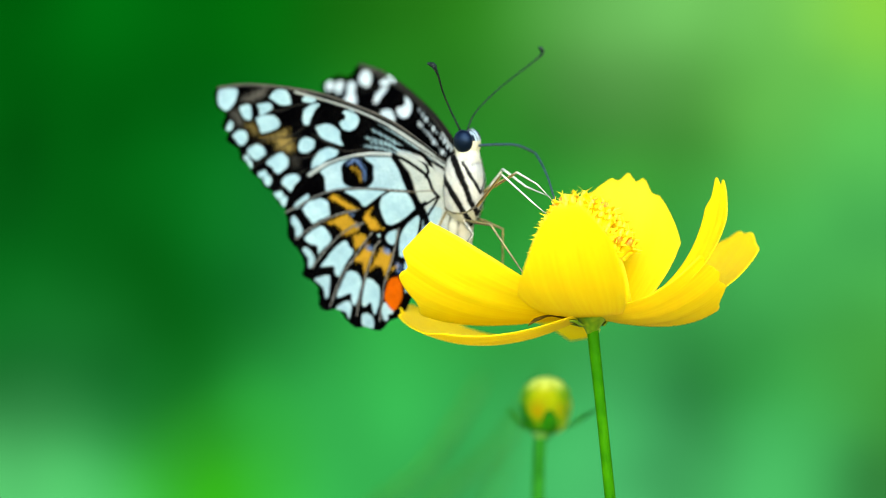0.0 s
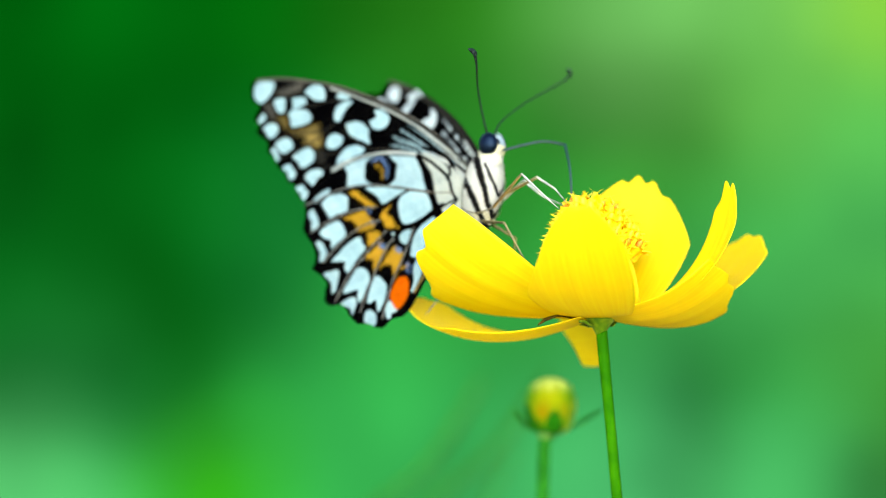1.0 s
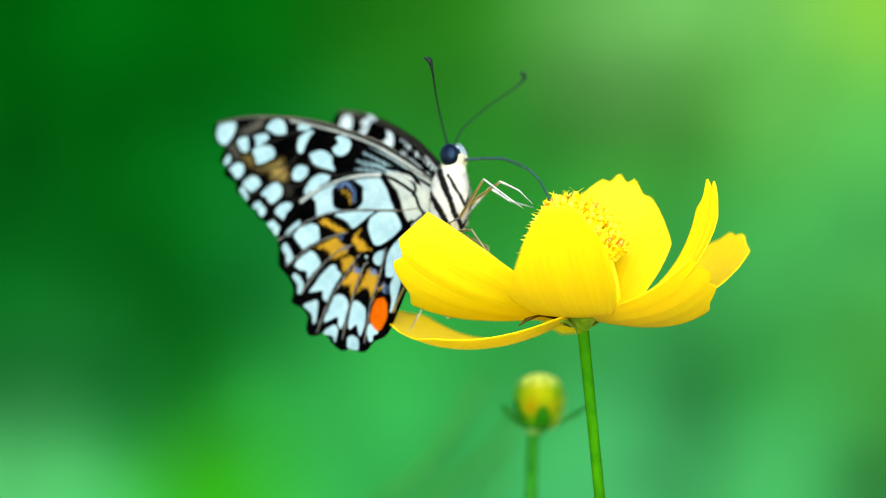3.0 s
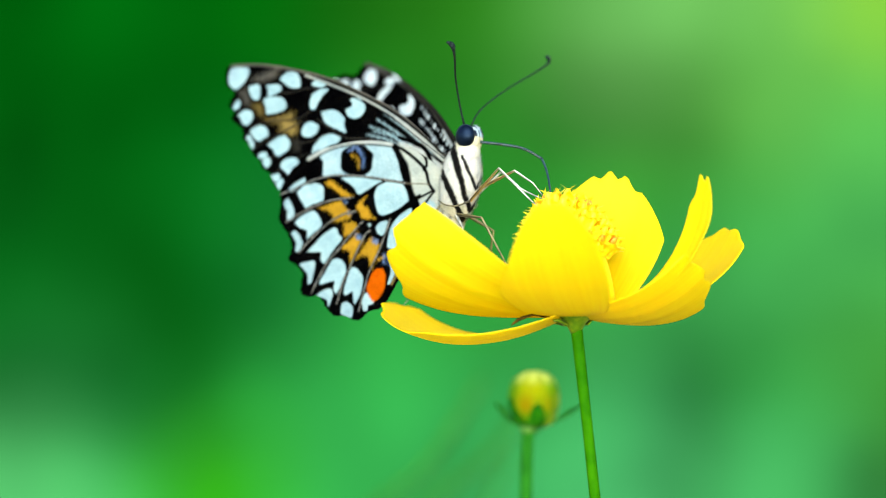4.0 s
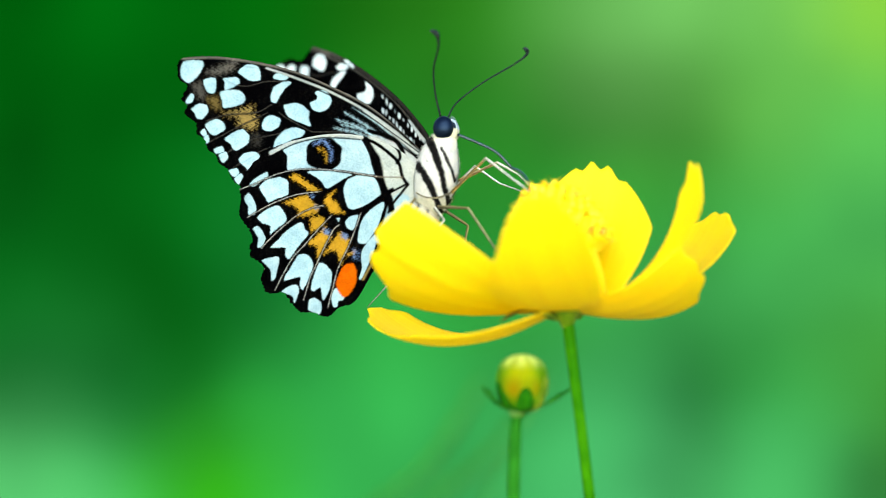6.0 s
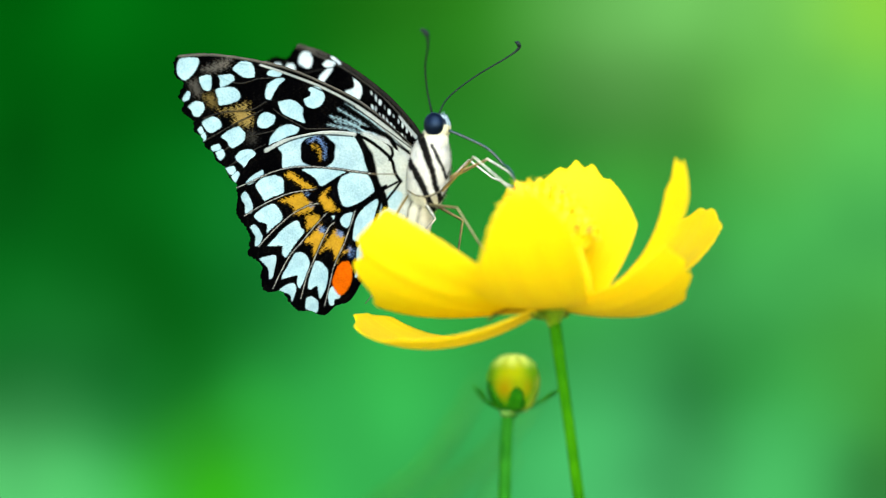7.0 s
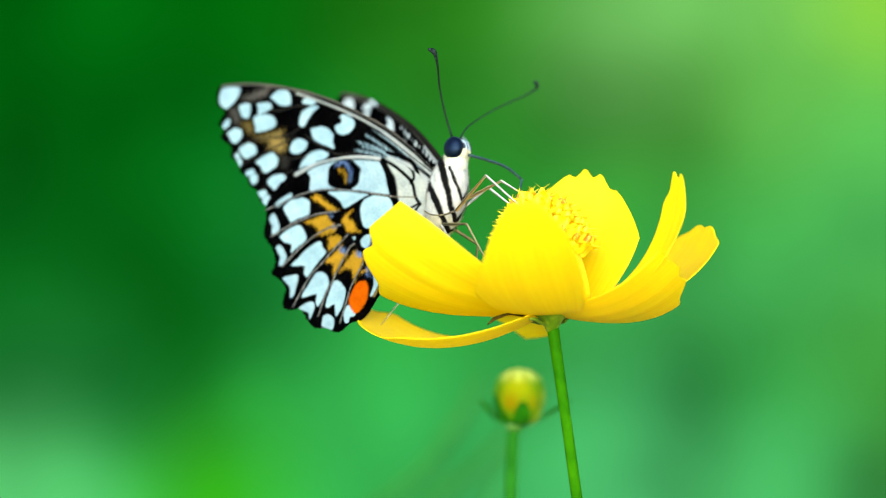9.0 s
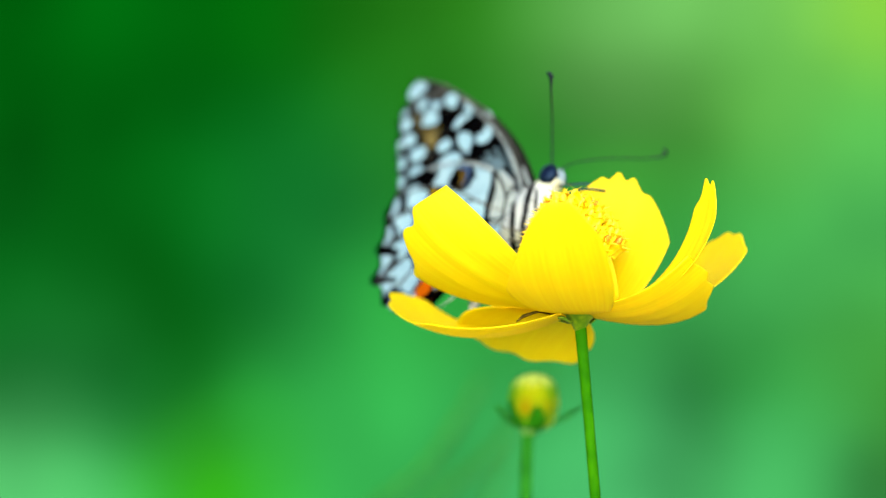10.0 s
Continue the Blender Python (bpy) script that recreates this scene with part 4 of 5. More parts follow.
def wing(name, outline, root, under, upper, veins, side, open_deg, lift, parent, label):
    """A wing with an under and an upper face. side: -1 right, 1 left."""
    n_out = 1100 if side < 0 else 600
    rings = (250, 30) if side < 0 else (24, 130)
    edge = catmull(outline + [outline[0]], n_out + 1)[:-1]
    # the outer margin is a little ragged
    k = np.arange(n_out) / n_out
    away = edge - np.array(root)
    far = np.linalg.norm(away, axis=1)
    rag = 0.5 * np.sin(k * 610 + 3 * np.sin(k * 97)) + 0.5 * np.sin(k * 233 + 2 * np.sin(k * 151))
    edge = edge + away / far[:, None] * (0.17 * rag * np.clip((far - 20) / 12, 0, 1))[:, None]
    verts, rgb, faces, start, rims = [], [], [], 0, []
    # the under face, then the upper: u runs backwards (-x), v up (z), w out of the under face
    for k, (s, fn, n_rad) in enumerate(((1, under, rings[0]), (-1, upper, rings[1]))):
        rad = np.linspace(0, 1, n_rad + 1)[1:] ** 0.8
        pts = np.array(root)[None, None] + (edge[None] - np.array(root)[None, None]) * rad[:, None, None]
        uv = np.vstack([np.array(root)[None], pts.reshape(-1, 2)])
        u, v = uv[:, 0], uv[:, 1]
        # gentle camber, and a ridge along each vein
        off = 0.9 * np.sin(np.clip(u / 48, 0, 1) * 2.6) + 0.25 * np.sin(v * 0.23 + u * 0.11)
        ridge = np.zeros(len(u))
        for path in veins:
            q = catmull(path, 24)
            d = np.full(len(u), 1e9)
            for a, b in zip(q[:-1], q[1:]):
                ab = b - a
                t = np.clip(((u - a[0]) * ab[0] + (v - a[1]) * ab[1]) / (ab @ ab + 1e-9), 0, 1)
                d = np.minimum(d, np.hypot(u - a[0] - t * ab[0], v - a[1] - t * ab[1]))
            ridge = np.maximum(ridge, np.exp(-(d / 0.22) ** 2))
        verts.append(np.c_[-u, side * (off + s * (0.06 + 0.10 * ridge) + lift), v] * MM)
        sh = Sheet(u, v, INK)
        fn(sh)
        sh.wear()
        rgb.append(sh.rgb)
        j = np.arange(n_out)
        jn = (j + 1) % n_out
        fan = np.c_[np.full(n_out, start), start + 1 + j, start + 1 + jn]
        ring = np.repeat(start + 1 + np.arange(n_rad - 1) * n_out, n_out)
        jj, jjn = np.tile(j, n_rad - 1), np.tile(jn, n_rad - 1)
        quad = np.c_[ring + jj, ring + jj + n_out, ring + jjn + n_out, ring + jjn]
        faces += (fan if k else fan[:, ::-1]).tolist() + (quad if k else quad[:, ::-1]).tolist()
        rims.append(start + 1 + (n_rad - 1) * n_out)
        start += len(uv)
    faces += np.c_[rims[0] + j, rims[0] + jn, rims[1] + jn, rims[1] + j].tolist()
    ob = mesh_object(name, np.vstack(verts), faces, M_WING, parent, True, label)
    colours(ob, np.vstack(rgb))
    ob.matrix_basis = pose(0, 0, 0, 0, 0, -side * open_deg)
    return ob


def fur_paint(verts, fn):
    return np.array([fn(*v) for v in verts])


def striped(x, y, z):
    """Off-white scales with black slanting stripes down the flank."""
    c = 0.79 * x - 0.61 * abs(y)
    c += 0.22 * noise.noise((x * 0.9, y * 0.9, z * 0.9)) + 0.12 * noise.noise((x * 3.1, y * 3.1, z * 2.0))
    k = 0.0
    for at, half in ((-0.35 + (4.7 - z) * 0.345, np.interp(z, (-5, 0, 5), (0.36, 0.52, 0.66))),
                     (-2.3 + (1 - z) * 0.525 if z < 2.2 else 99, np.interp(z, (-6, -2, 2), (0.45, 0.58, 0.4))),
                     (2.3 + (2.0 - z) * 0.5 if -2.5 < z < 4 else 99, 0.24),
                     (-4.6 - 0.4 * z, 0.3)):
        k = max(k, 1 - min(1, max(0, (abs(c - at) - half) / 0.2)))
    streak = noise.noise((x * 2.6, y * 2.6, z * 0.8)) + 0.6 * noise.noise((x * 5.0, y * 5.0, z * 1.6))
    base = PALE * (1.0 + 0.17 * streak)
    if z < -5 or z > 5:
        base = base * np.array([1.02, 0.99, 0.82])
    return base + (INK - base) * k


def butterfly():
    bf = new("butterfly")
    tagged(bf, "black and white swallowtail butterfly with raised wings, feeding", "butterfly")
    # thorax, with a soft uneven coat
    v, f = ellipsoid_data((1.5, 0, -0.8), (3.9, 3.1, 7.6), 0.10, 64, 72)
    v = [tuple(np.array(q) * (1 + 0.025 * noise.noise((q[0] * 1.1, q[1] * 1.1, q[2] * 1.1)))) for q in v]
    th = mesh_object("thorax", [tuple(c * MM for c in q) for q in v], f, M_FUR, bf)
    colours(th, fur_paint(v, striped))
    # fine hairs standing off the thorax
    rnd = random.Random(11)
    hv, hf, hc = [], [], []
    for i in range(6000):
        a, h = rnd.uniform(0, 2 * math.pi), rnd.uniform(-0.96, 0.96)
        c = math.sqrt(1 - h * h)
        n = Vector((c * math.cos(a) / 3.9, c * math.sin(a) / 3.1, h / 7.6)).normalized()
        p = Vector((1.5 + 3.85 * c * math.cos(a) + 0.75 * h, 3.05 * c * math.sin(a), -0.8 + 7.5 * h - 0.3 * c * math.cos(a)))
        d = (n + Vector((rnd.uniform(-.5, .5), rnd.uniform(-.5, .5), rnd.uniform(-1.2, -0.1)))).normalized()
        s_ = d.cross(n).normalized() * 0.035
        o = len(hv)
        tip = p + d * rnd.uniform(0.3, 0.85)
        hv += [tuple((p + s_) * MM), tuple((p - s_) * MM), tuple((p + n * 0.05) * MM), tuple(tip * MM)]
        hf += [(o, o + 1, o + 3), (o + 1, o + 2, o + 3), (o + 2, o, o + 3)]
        hc += [striped(*p) * rnd.uniform(0.85, 1.25)] * 4
    fur = mesh_object("fur", hv, hf, M_FUR, th)
    colours(fur, np.array(hc))
    # abdomen: tapered, ringed
    path = catmull([(0.6, 0, -5.0), (-0.5, 0, -11.0), (-0.6, 0, -16.5), (0.2, 0, -21.5)], 60)
    v, f = tube_data(path, [2.0, 2.35, 2.3, 2.1, 1.8, 1.2, 0.5], 24)
    v = np.array(v)
    ring = np.repeat(1 + 0.015 * np.sin(np.linspace(0, 52, 60)), 24)
    mid = np.repeat(path, 24, axis=0)
    v = mid + (v - mid) * ring[:, None]

    def bands(x, y, z):
        k = max(0.0, 1 - abs(abs(y) - 1.0) / 0.35) if x < 1 else 0
        k = max(k, 1 - abs(abs(y) - 1.9) / 0.3)
        return (PALE + (INK - PALE) * (0.9 * k)) * np.array([0.85, 0.82, 0.68])
    ab = mesh_object("abdomen", v * MM, f, M_FUR, bf)
    colours(ab, fur_paint(v, bands))
    # head with eyes, palps, antennae
    # turned a little out of the body's line
    mid, yaw = np.array([2.5, 0.0, 7.0]), radians(18)

    def turned(q):
        x, y, z = q
        return (mid + np.array([x * math.cos(yaw) - y * math.sin(yaw), x * math.sin(yaw) + y * math.cos(yaw), z])) * MM

    def face(x, y, z):
        base = PALE * (np.array([1.0, 0.93, 0.62]) if z < 0.2 else np.array([0.95, 1.02, 1.12]))
        k = 1.0 if z > 0.5 and (0.32 < abs(y) < 0.7 or (abs(y) < 0.16 and x < 1.2)) else 0.0
        return base + (NIGHT - base) * k
    v, f = ellipsoid_data((0, 0, 0), (1.8, 1.75, 2.05), 0.0, 48, 36)
    head = mesh_object("head", [turned(q) for q in v], f, M_FUR, bf)
    colours(head, fur_paint(v, face))
    for s in (-1, 1):
        v, f = ellipsoid_data((0.2, -1.45, 0.3) if s < 0 else (0.7, 1.25, 0.35), (1.8, 1.2, 2.1) if s < 0 else (1.75, 1.2, 2.0), 0.0, 36, 28)
        mesh_object("eye", [turned(q) for q in v], f, M_EYE, head, True, "glossy dark blue compound eye")
        v, f = tube_data(catmull([(0.9, s * 0.6, -2.0), (1.75, s * 0.65, -0.9), (1.95, s * 0.6, 0.5), (1.65, s * 0.5, 1.5), (1.2, s * 0.4, 2.2)], 24), (0.65, 0.75, 0.7, 0.5, 0.2), 20)
        p = mesh_object("palp", [turned(q) for q in v], f, M_FUR, head)
        tint = [NIGHT if q[2] > 0.3 and (q[1] * s > 1.05 or 0.45 < q[1] * s < 0.72) else PALE * np.array([1.0, 0.94, 0.70]) if q[2] < 0.2 else np.array([0.24, 0.33, 0.39]) for q in v]
        colours(p, np.array(tint))
        hv, hf, hc = [], [], []
        for i in range(160):
            q = Vector(v[rnd.randrange(len(v))])
            d = (q - Vector((0.6, 0, 0))).normalized() + Vector((rnd.uniform(-.5, .5), rnd.uniform(-.5, .5), rnd.uniform(-.8, .2)))
            side = d.cross(Vector((0, 0, 1))).normalized() * 0.035
            o = len(hv)
            hv += [turned(q + side), turned(q - side), turned(q + d.normalized() * rnd.uniform(0.3, 0.7))]
            hf.append((o, o + 1, o + 2))
            hc += [(PALE * np.array([1.0, 0.94, 0.70]) if q.z < 0.2 else np.array([0.2, 0.28, 0.34])) * rnd.uniform(0.7, 1.1)] * 3
        colours(mesh_object("palp_hair", hv, hf, M_FUR, head), np.array(hc))
    v, f = ellipsoid_data((2.7, 0, 4.3), (2.35, 2.1, 3.0), 0.12, 40, 30)
    v = [tuple(np.array(q) * (1 + 0.03 * noise.noise((q[0] * 1.3, q[1] * 1.3, q[2] * 1.3)))) for q in v]
    collar = mesh_object("collar", [tuple(c * MM for c in q) for q in v], f, M_FUR, bf)
    colours(collar, np.array([striped(*q) * np.array([1.0, 0.99, 0.90]) for q in v]))
    ANT = {}
    for s, line in ((-1, [(2.3, -0.7, 8.9), (2.7, -2.9, 13.2), (4.5, -6.1, 17.2), (8.2, -10.5, 20.0), (9.1, -11.9, 21.6), (8.9, -12.2, 22.5), (8.1, -12.7, 23.0)]),
                    (1, [(2.3, 0.7, 8.9), (1.8, 3.2, 12.0), (1.84, 8.5, 15.8), (2.2, 15.0, 19.6), (2.8, 17.0, 21.3), (2.75, 17.0, 22.1), (2.2, 16.8, 22.4)])):
        pts = catmull(line, 50)
        pts = pts[0] + (pts - pts[0]) * (0.985 if s < 0 else 1.12)
        v, f = tube_data(pts * MM, np.array([0.00020, 0.00017, 0.00016, 0.00016, 0.00017, 0.00020, 0.00030, 0.00047, 0.00046, 0.00018]) * (1.0 if s < 0 else 0.8), 10)
        ANT[s] = mesh_object("antenna", v, f, M_BLACK, bf, True, "thin black clubbed antenna")
    # proboscis in two pieces that fold at a knee
    base = tube("proboscis", catmull([(0, 0, 0), (0.0038, 0, 0.0006), (0.0077, 0, 0.0009), (0.0115, 0, 0)], 20), (0.00026, 0.00024), M_PROB, bf, 8)
    tipp = tube("proboscis_tip", catmull([(0, 0, 0), (0.0034, 0, 0.0008), (0.0074, 0, 0.0010), (0.0125, 0, 0)], 20), (0.00024, 0.00016), M_PROB, bf, 8)
    # wings: the hind wing lies outside the fore wing
    W = {}
    for s, nm in ((-1, "right"), (1, "left")):
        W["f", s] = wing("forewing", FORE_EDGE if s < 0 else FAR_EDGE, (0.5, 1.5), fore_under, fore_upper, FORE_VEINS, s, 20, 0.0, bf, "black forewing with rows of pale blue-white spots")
        W["h", s] = wing("hindwing", HIND_EDGE, (0.5, -1.0), hind_under, hind_upper, HIND_VEINS, s, 20, 0.55, bf, "white hindwing with black veins, gold patches and an orange spot")
    # six jointed legs: root, knee, heel, toe
    TAN_LEG, PALE_LEG, DARK_LEG = ((0.25, 0.18, 0.055), (0.42, 0.44, 0.40)), ((0.30, 0.32, 0.28), (0.50, 0.54, 0.51)), ((0.10, 0.085, 0.03), (0.16, 0.15, 0.07))
    for a, k, h, t, tint in (((5.6, -1.5, -4.1), (12.5, -2.2, 1.6), (20.3, -3.0, -3.4), (22.8, -3.0, -5.0), TAN_LEG),
                            ((6.0, 0.2, -1.8), (12.4, 2.0, 1.5), (16.4, 2.6, -0.6), (19.6, 2.6, -3.4), TAN_LEG),
                            ((3.6, 2.0, -3.0), (5.6, 6.0, 1.6), (10.6, 6.2, -1.5), (16.0, 6.4, -3.3), PALE_LEG),
                            ((3.6, -2.4, -6.7), (10.3, -3.5, -7.2), (16.4, -3.4, -14.8), (18.2, -3.4, -17.0), DARK_LEG),
                            ((2.6, -1.8, -6.8), (5.0, -2.5, -9.0), (-6.5, -1.0, -20.0), (-10.5, -1.0, -24.0), PALE_LEG),
                            ((2.6, 1.8, -6.8), (5.5, 5.0, -9.0), (3.0, 7.0, -17.0), (4.0, 7.5, -20.0), DARK_LEG)):
        path = np.vstack([np.linspace(a, k, 9)[:-1], np.linspace(k, h, 10)[:-1], np.linspace(h, t, 7)]) * MM
        leg = tube("leg", path, [0.00030, 0.00029, 0.00023, 0.00021, 0.00019, 0.00016, 0.00012, 0.00008], M_LEG, bf, 10, "thin jointed leg")
        thigh, shin = tint
        ring = np.arange(len(leg.data.vertices)) // 10
        mottle = np.array([noise.noise((q.co.x * 1800, q.co.y * 1800, q.co.z * 1800)) for q in leg.data.vertices])
        k = np.clip((ring - 7.0) / 2.0, 0, 1)[:, None]
        foot = np.clip((ring - 17.0) / 5.0, 0, 1)[:, None]
        rgb = np.array(thigh) * (1 - k) + np.array(shin) * k
        rgb = rgb + (np.array([0.05, 0.05, 0.04]) - rgb) * 0.7 * foot
        # a dark seam runs along the inner side
        seam = np.isin(np.arange(len(ring)) % 10, (2, 3))[:, None]
        colours(leg, rgb * np.clip(0.9 + 0.7 * mottle, 0.45, 1.2)[:, None] * np.where(seam, 0.25, 1.0))

    # dark upper leg folded along the thorax
    tube("upper_leg", catmull([(-0.3, -3.55, -4.3), (1.6, -3.75, -5.1), (3.8, -3.1, -5.2), (5.6, -1.5, -4.1)], 24) * MM, (0.00013, 0.00015, 0.00020), M_LEGDARK, bf, 8)
    return bf, W, ANT, base, tipp


# ---- what moves ----
def fly(x, y, z, roll, pitch, turn):
    """The butterfly's pose: millimetres from the middle of the view, degrees."""
    return Matrix.Translation((x * MM, y * MM, 0.62 + z * MM)) @ Matrix.Rotation(radians(roll), 4, "Y") @ Matrix.Rotation(radians(pitch), 4, "X") @ Matrix.Rotation(radians(-turn), 4, "Z")


def hinged(phi, base_z, up, roll, swing=0):
    """A petal's pose in its flower: turned up about its own root, rolled about its length, and swung sideways, in degrees."""
    a = radians(phi)
    root = Vector((math.cos(a) * 2.2 * MM, math.sin(a) * 2.2 * MM, base_z * MM))
    across, along = Vector((math.sin(a), -math.cos(a), 0)), Vector((math.cos(a), math.sin(a), 0))
    return Matrix.Translation(root) @ Matrix.Rotation(radians(swing), 4, "Z") @ Matrix.Rotation(radians(roll), 4, along) @ Matrix.Rotation(radians(up), 4, across) @ Matrix.Translation(-root)


def motions():
    rows = []
    rows += [(0, fly(2.6, 4.0, 12.0, -3.9, 6.1, 42.3)),
             (0.1, fly(2.9, 5.7, 11.0, -2.9, -1.5, 40.8)),
             (0.2, fly(2.7, 7.3, 6.5, -9.8, -4.3, 40.9)),
             (0.3, fly(3.2, 9.0, 7.8, -5.5, -8.8, 38.9)),
             (0.4, fly(5.4, 9.1, 10.5, 3.1, -1.8, 46.7)),
             (0.5, fly(5.5, 9.3, 9.9, 1.1, -7.6, 45.0)),
             (0.6, fly(7.1, 9.4, 12.8, 2.5, 0.5, 45.8)),
             (0.7, fly(7.8, 9.6, 9.0, 1.8, -2.8, 48.4)),
             (0.8, fly(7.8, 9.7, 13.1, 4.6, -0.5, 45.0)),
             (0.9, fly(9.2, 9.9, 12.4, 6.4, 3.7, 48.0)),
             (1, fly(6.2, 10.0, 11.3, 3.8, -5.0, 43.5)),
             (1.1, fly(7.6, 9.6, 12.2, 6.7, -4.2, 45.5))]
    rows += [(1.2, fly(8.4, 9.2, 12.2, 6.7, -1.0, 46.9)),
             (1.3, fly(9.3, 8.8, 12.5, 8.5, -2.0, 43.2)),
             (1.4, fly(9.5, 8.4, 13.7, 11.0, 3.3, 46.1)),
             (1.5, fly(5.8, 8.0, 10.6, 3.2, -7.2, 47.0)),
             (1.6, fly(6.5, 8.2, 12.1, 3.0, -2.5, 48.1)),
             (1.7, fly(8.1, 8.4, 13.1, 6.2, -2.0, 48.8)),
             (1.8, fly(7.8, 8.6, 12.0, 6.6, -6.6, 46.8)),
             (1.9, fly(5.4, 8.8, 12.3, 4.7, -1.1, 46.0)),
             (2, fly(5.8, 9.0, 13.1, 7.5, -3.1, 47.0)),
             (2.1, fly(7.0, 9.2, 12.2, 7.7, 0.9, 46.8)),
             (2.2, fly(6.1, 9.4, 11.7, 4.2, -5.9, 46.4)),
             (2.3, fly(4.0, 9.6, 10.0, 0.6, -6.7, 47.2))]
    rows += [(2.4, fly(5.0, 9.8, 9.8, -5.4, -2.8, 45.5)),
             (2.5, fly(4.4, 10.0, 7.2, -11.7, -10.8, 46.8)),
             (2.6, fly(3.1, 9.3, 5.2, -12.8, -13.9, 47.1)),
             (2.7, fly(3.5, 8.6, 7.1, -6.7, -14.2, 46.3)),
             (2.8, fly(4.4, 7.9, 8.2, -4.9, -13.8, 51.5)),
             (2.9, fly(2.3, 7.1, 7.4, -5.3, -11.3, 48.8)),
             (3, fly(0.2, 6.4, 9.0, -2.3, -7.7, 46.1)),
             (3.1, fly(0.7, 5.7, 10.7, -2.5, -6.6, 42.0)),
             (3.2, fly(0.6, 5.0, 11.9, 0.8, -0.4, 40.9)),
             (4.3, fly(2.4, 1.0, 13.2, 3.9, -2.5, 43.7)),
             (4.5, fly(1.5, 0.5, 13.7, 1.4, -3.1, 42.6)),
             (4.75, fly(0.7, -1.5, 12.3, -0.3, -4.4, 42.2))]
    rows += [(5, fly(0.4, -3.5, 12.0, -0.9, -7.0, 38.8)),
             (5.25, fly(1.4, -6.2, 12.5, 2.8, -8.1, 38.6)),
             (5.5, fly(1.5, -9.0, 12.5, 4.7, -2.1, 37.0)),
             (5.75, fly(0.5, -10.8, 13.3, 4.6, -4.9, 35.6)),
             (6, fly(-2.4, -11.5, 13.6, 3.1, -6.6, 30.5)),
             (6.2, fly(-3.1, -12.1, 14.7, 3.9, -5.8, 33.9)),
             (7.3, fly(-4.3, -15.4, 13.5, 1.3, -1.0, 36.9)),
             (7.5, fly(-6.9, -16.0, 12.8, 1.2, -1.9, 38.5)),
             (7.8, fly(-6.8, -14.8, 12.5, 0.9, -4.7, 39.7)),
             (8, fly(-6.7, -14.0, 11.0, -1.6, -6.0, 39.6)),
             (8.2, fly(-4.4, -12.0, 11.7, 1.3, -8.3, 39.5)),
             (8.5, fly(-2.4, -9.0, 11.0, 2.8, -2.2, 41.0))]
    rows += [(8.7, fly(-3.1, -5.0, 8.3, -0.6, -5.1, 43.1)),
             (9, fly(-0.3, 1.0, 10.3, 5.8, -9.9, 43.7)),
             (9.2, fly(4.5, 3.4, 11.7, 6.4, -10.6, 37.5)),
             (9.3, fly(6.9, 5.5, 10.9, 8.8, -2.3, 32.5)),
             (9.4, fly(8.5, 7.6, 8.2, 13.2, -13.2, 36.0)),
             (9.5, fly(9.9, 9.2, 8.4, 20.0, -10.6, 46.2)),
             (9.6, fly(12.0, 11.6, 7.3, 25.0, -11.0, 50.2)),
             (9.8, fly(13.7, 17.5, 6.8, 27.2, -11.0, 54.6)),
             (10, fly(15.0, 22.5, 6.9, 28.5, -9.3, 59.0))]
    walk(bf, rows)
    # wings: seconds, degrees open from the body's middle plane, lifted in their own plane, turned about their length
    near = ((0, 20, 0), (9.15, 20, 0), (9.4, 12, 0), (9.5, 6.5, 0), (9.7, 7, 0), (10, 9, 0))
    hind = ((0, -20, 3), (9.15, -20, 3), (9.4, -12, 3), (9.5, -6.5, 3), (9.7, -7, 2), (10, -9, 2))
    far = ((0, 9.4, 3.8, -17), (0.2, 9.5, 4.5, -15), (0.5, 10, 5.5, -10.5), (1, 9.6, 5, -8.5), (2, 10.5, 4, -3.5), (3, 4.5, 5, -9), (4.5, 10.2, 5.2, -11.8), (5.5, 12, 5.4, -5), (6, 14, 9.3, -0.6), (6.2, 13.5, 9, -1),
           (7.3, 6, 4.8, -3.5), (7.5, 5.4, 4.6, -3.7), (8, 7, 4.3, -1), (8.5, 5.4, 4.6, -4.8), (9, 9, 4.5, 0), (9.4, 8, 4, 0), (9.7, 2, 2, 0), (10, -5, 0, 0))
    for key, turns in ((("f", -1), near), (("h", -1), near), (("f", 1), far), (("h", 1), hind)):
        walk(wings[key], [(t, pose(0, 0, 0, 0, 0, -key[1] * a) @ pose(0, 0, 0, sum(tw), up, 0)) for t, a, up, *tw in turns])
    # the antennae lean back and forth
    pivot, axis = Vector((0.0023, 0, 0.0089)), Vector((-0.66, 0.75, 0))
    walk(antennae[-1], [(t, Matrix.Translation(pivot) @ Matrix.Rotation(radians(a), 4, axis) @ Matrix.Translation(-pivot)) for t, a in ((0, -6), (1, -2), (2, -2), (3, 4), (4.5, -5), (5, -8), (5.5, 1), (6, -7), (7.5, 1), (8.5, -4), (9, -8), (10, -9))])
    walk(antennae[1], [(t, Matrix.Translation(pivot) @ Matrix.Rotation(radians(turn), 4, "Z") @ Matrix.Rotation(radians(a), 4, axis) @ Matrix.Translation(-pivot)) for t, a, turn in ((0, 8, 0), (0.5, 2, 0), (2, 1, 0), (3, -1, 0), (4.5, 3, 0), (5, -2, 0), (5.5, -1, -6), (6, -2, -18), (6.2, -1, -16), (7.3, 4, -3), (7.5, 4, 0), (8, 0, 0), (9, 0, 0), (10, 0, 0))])
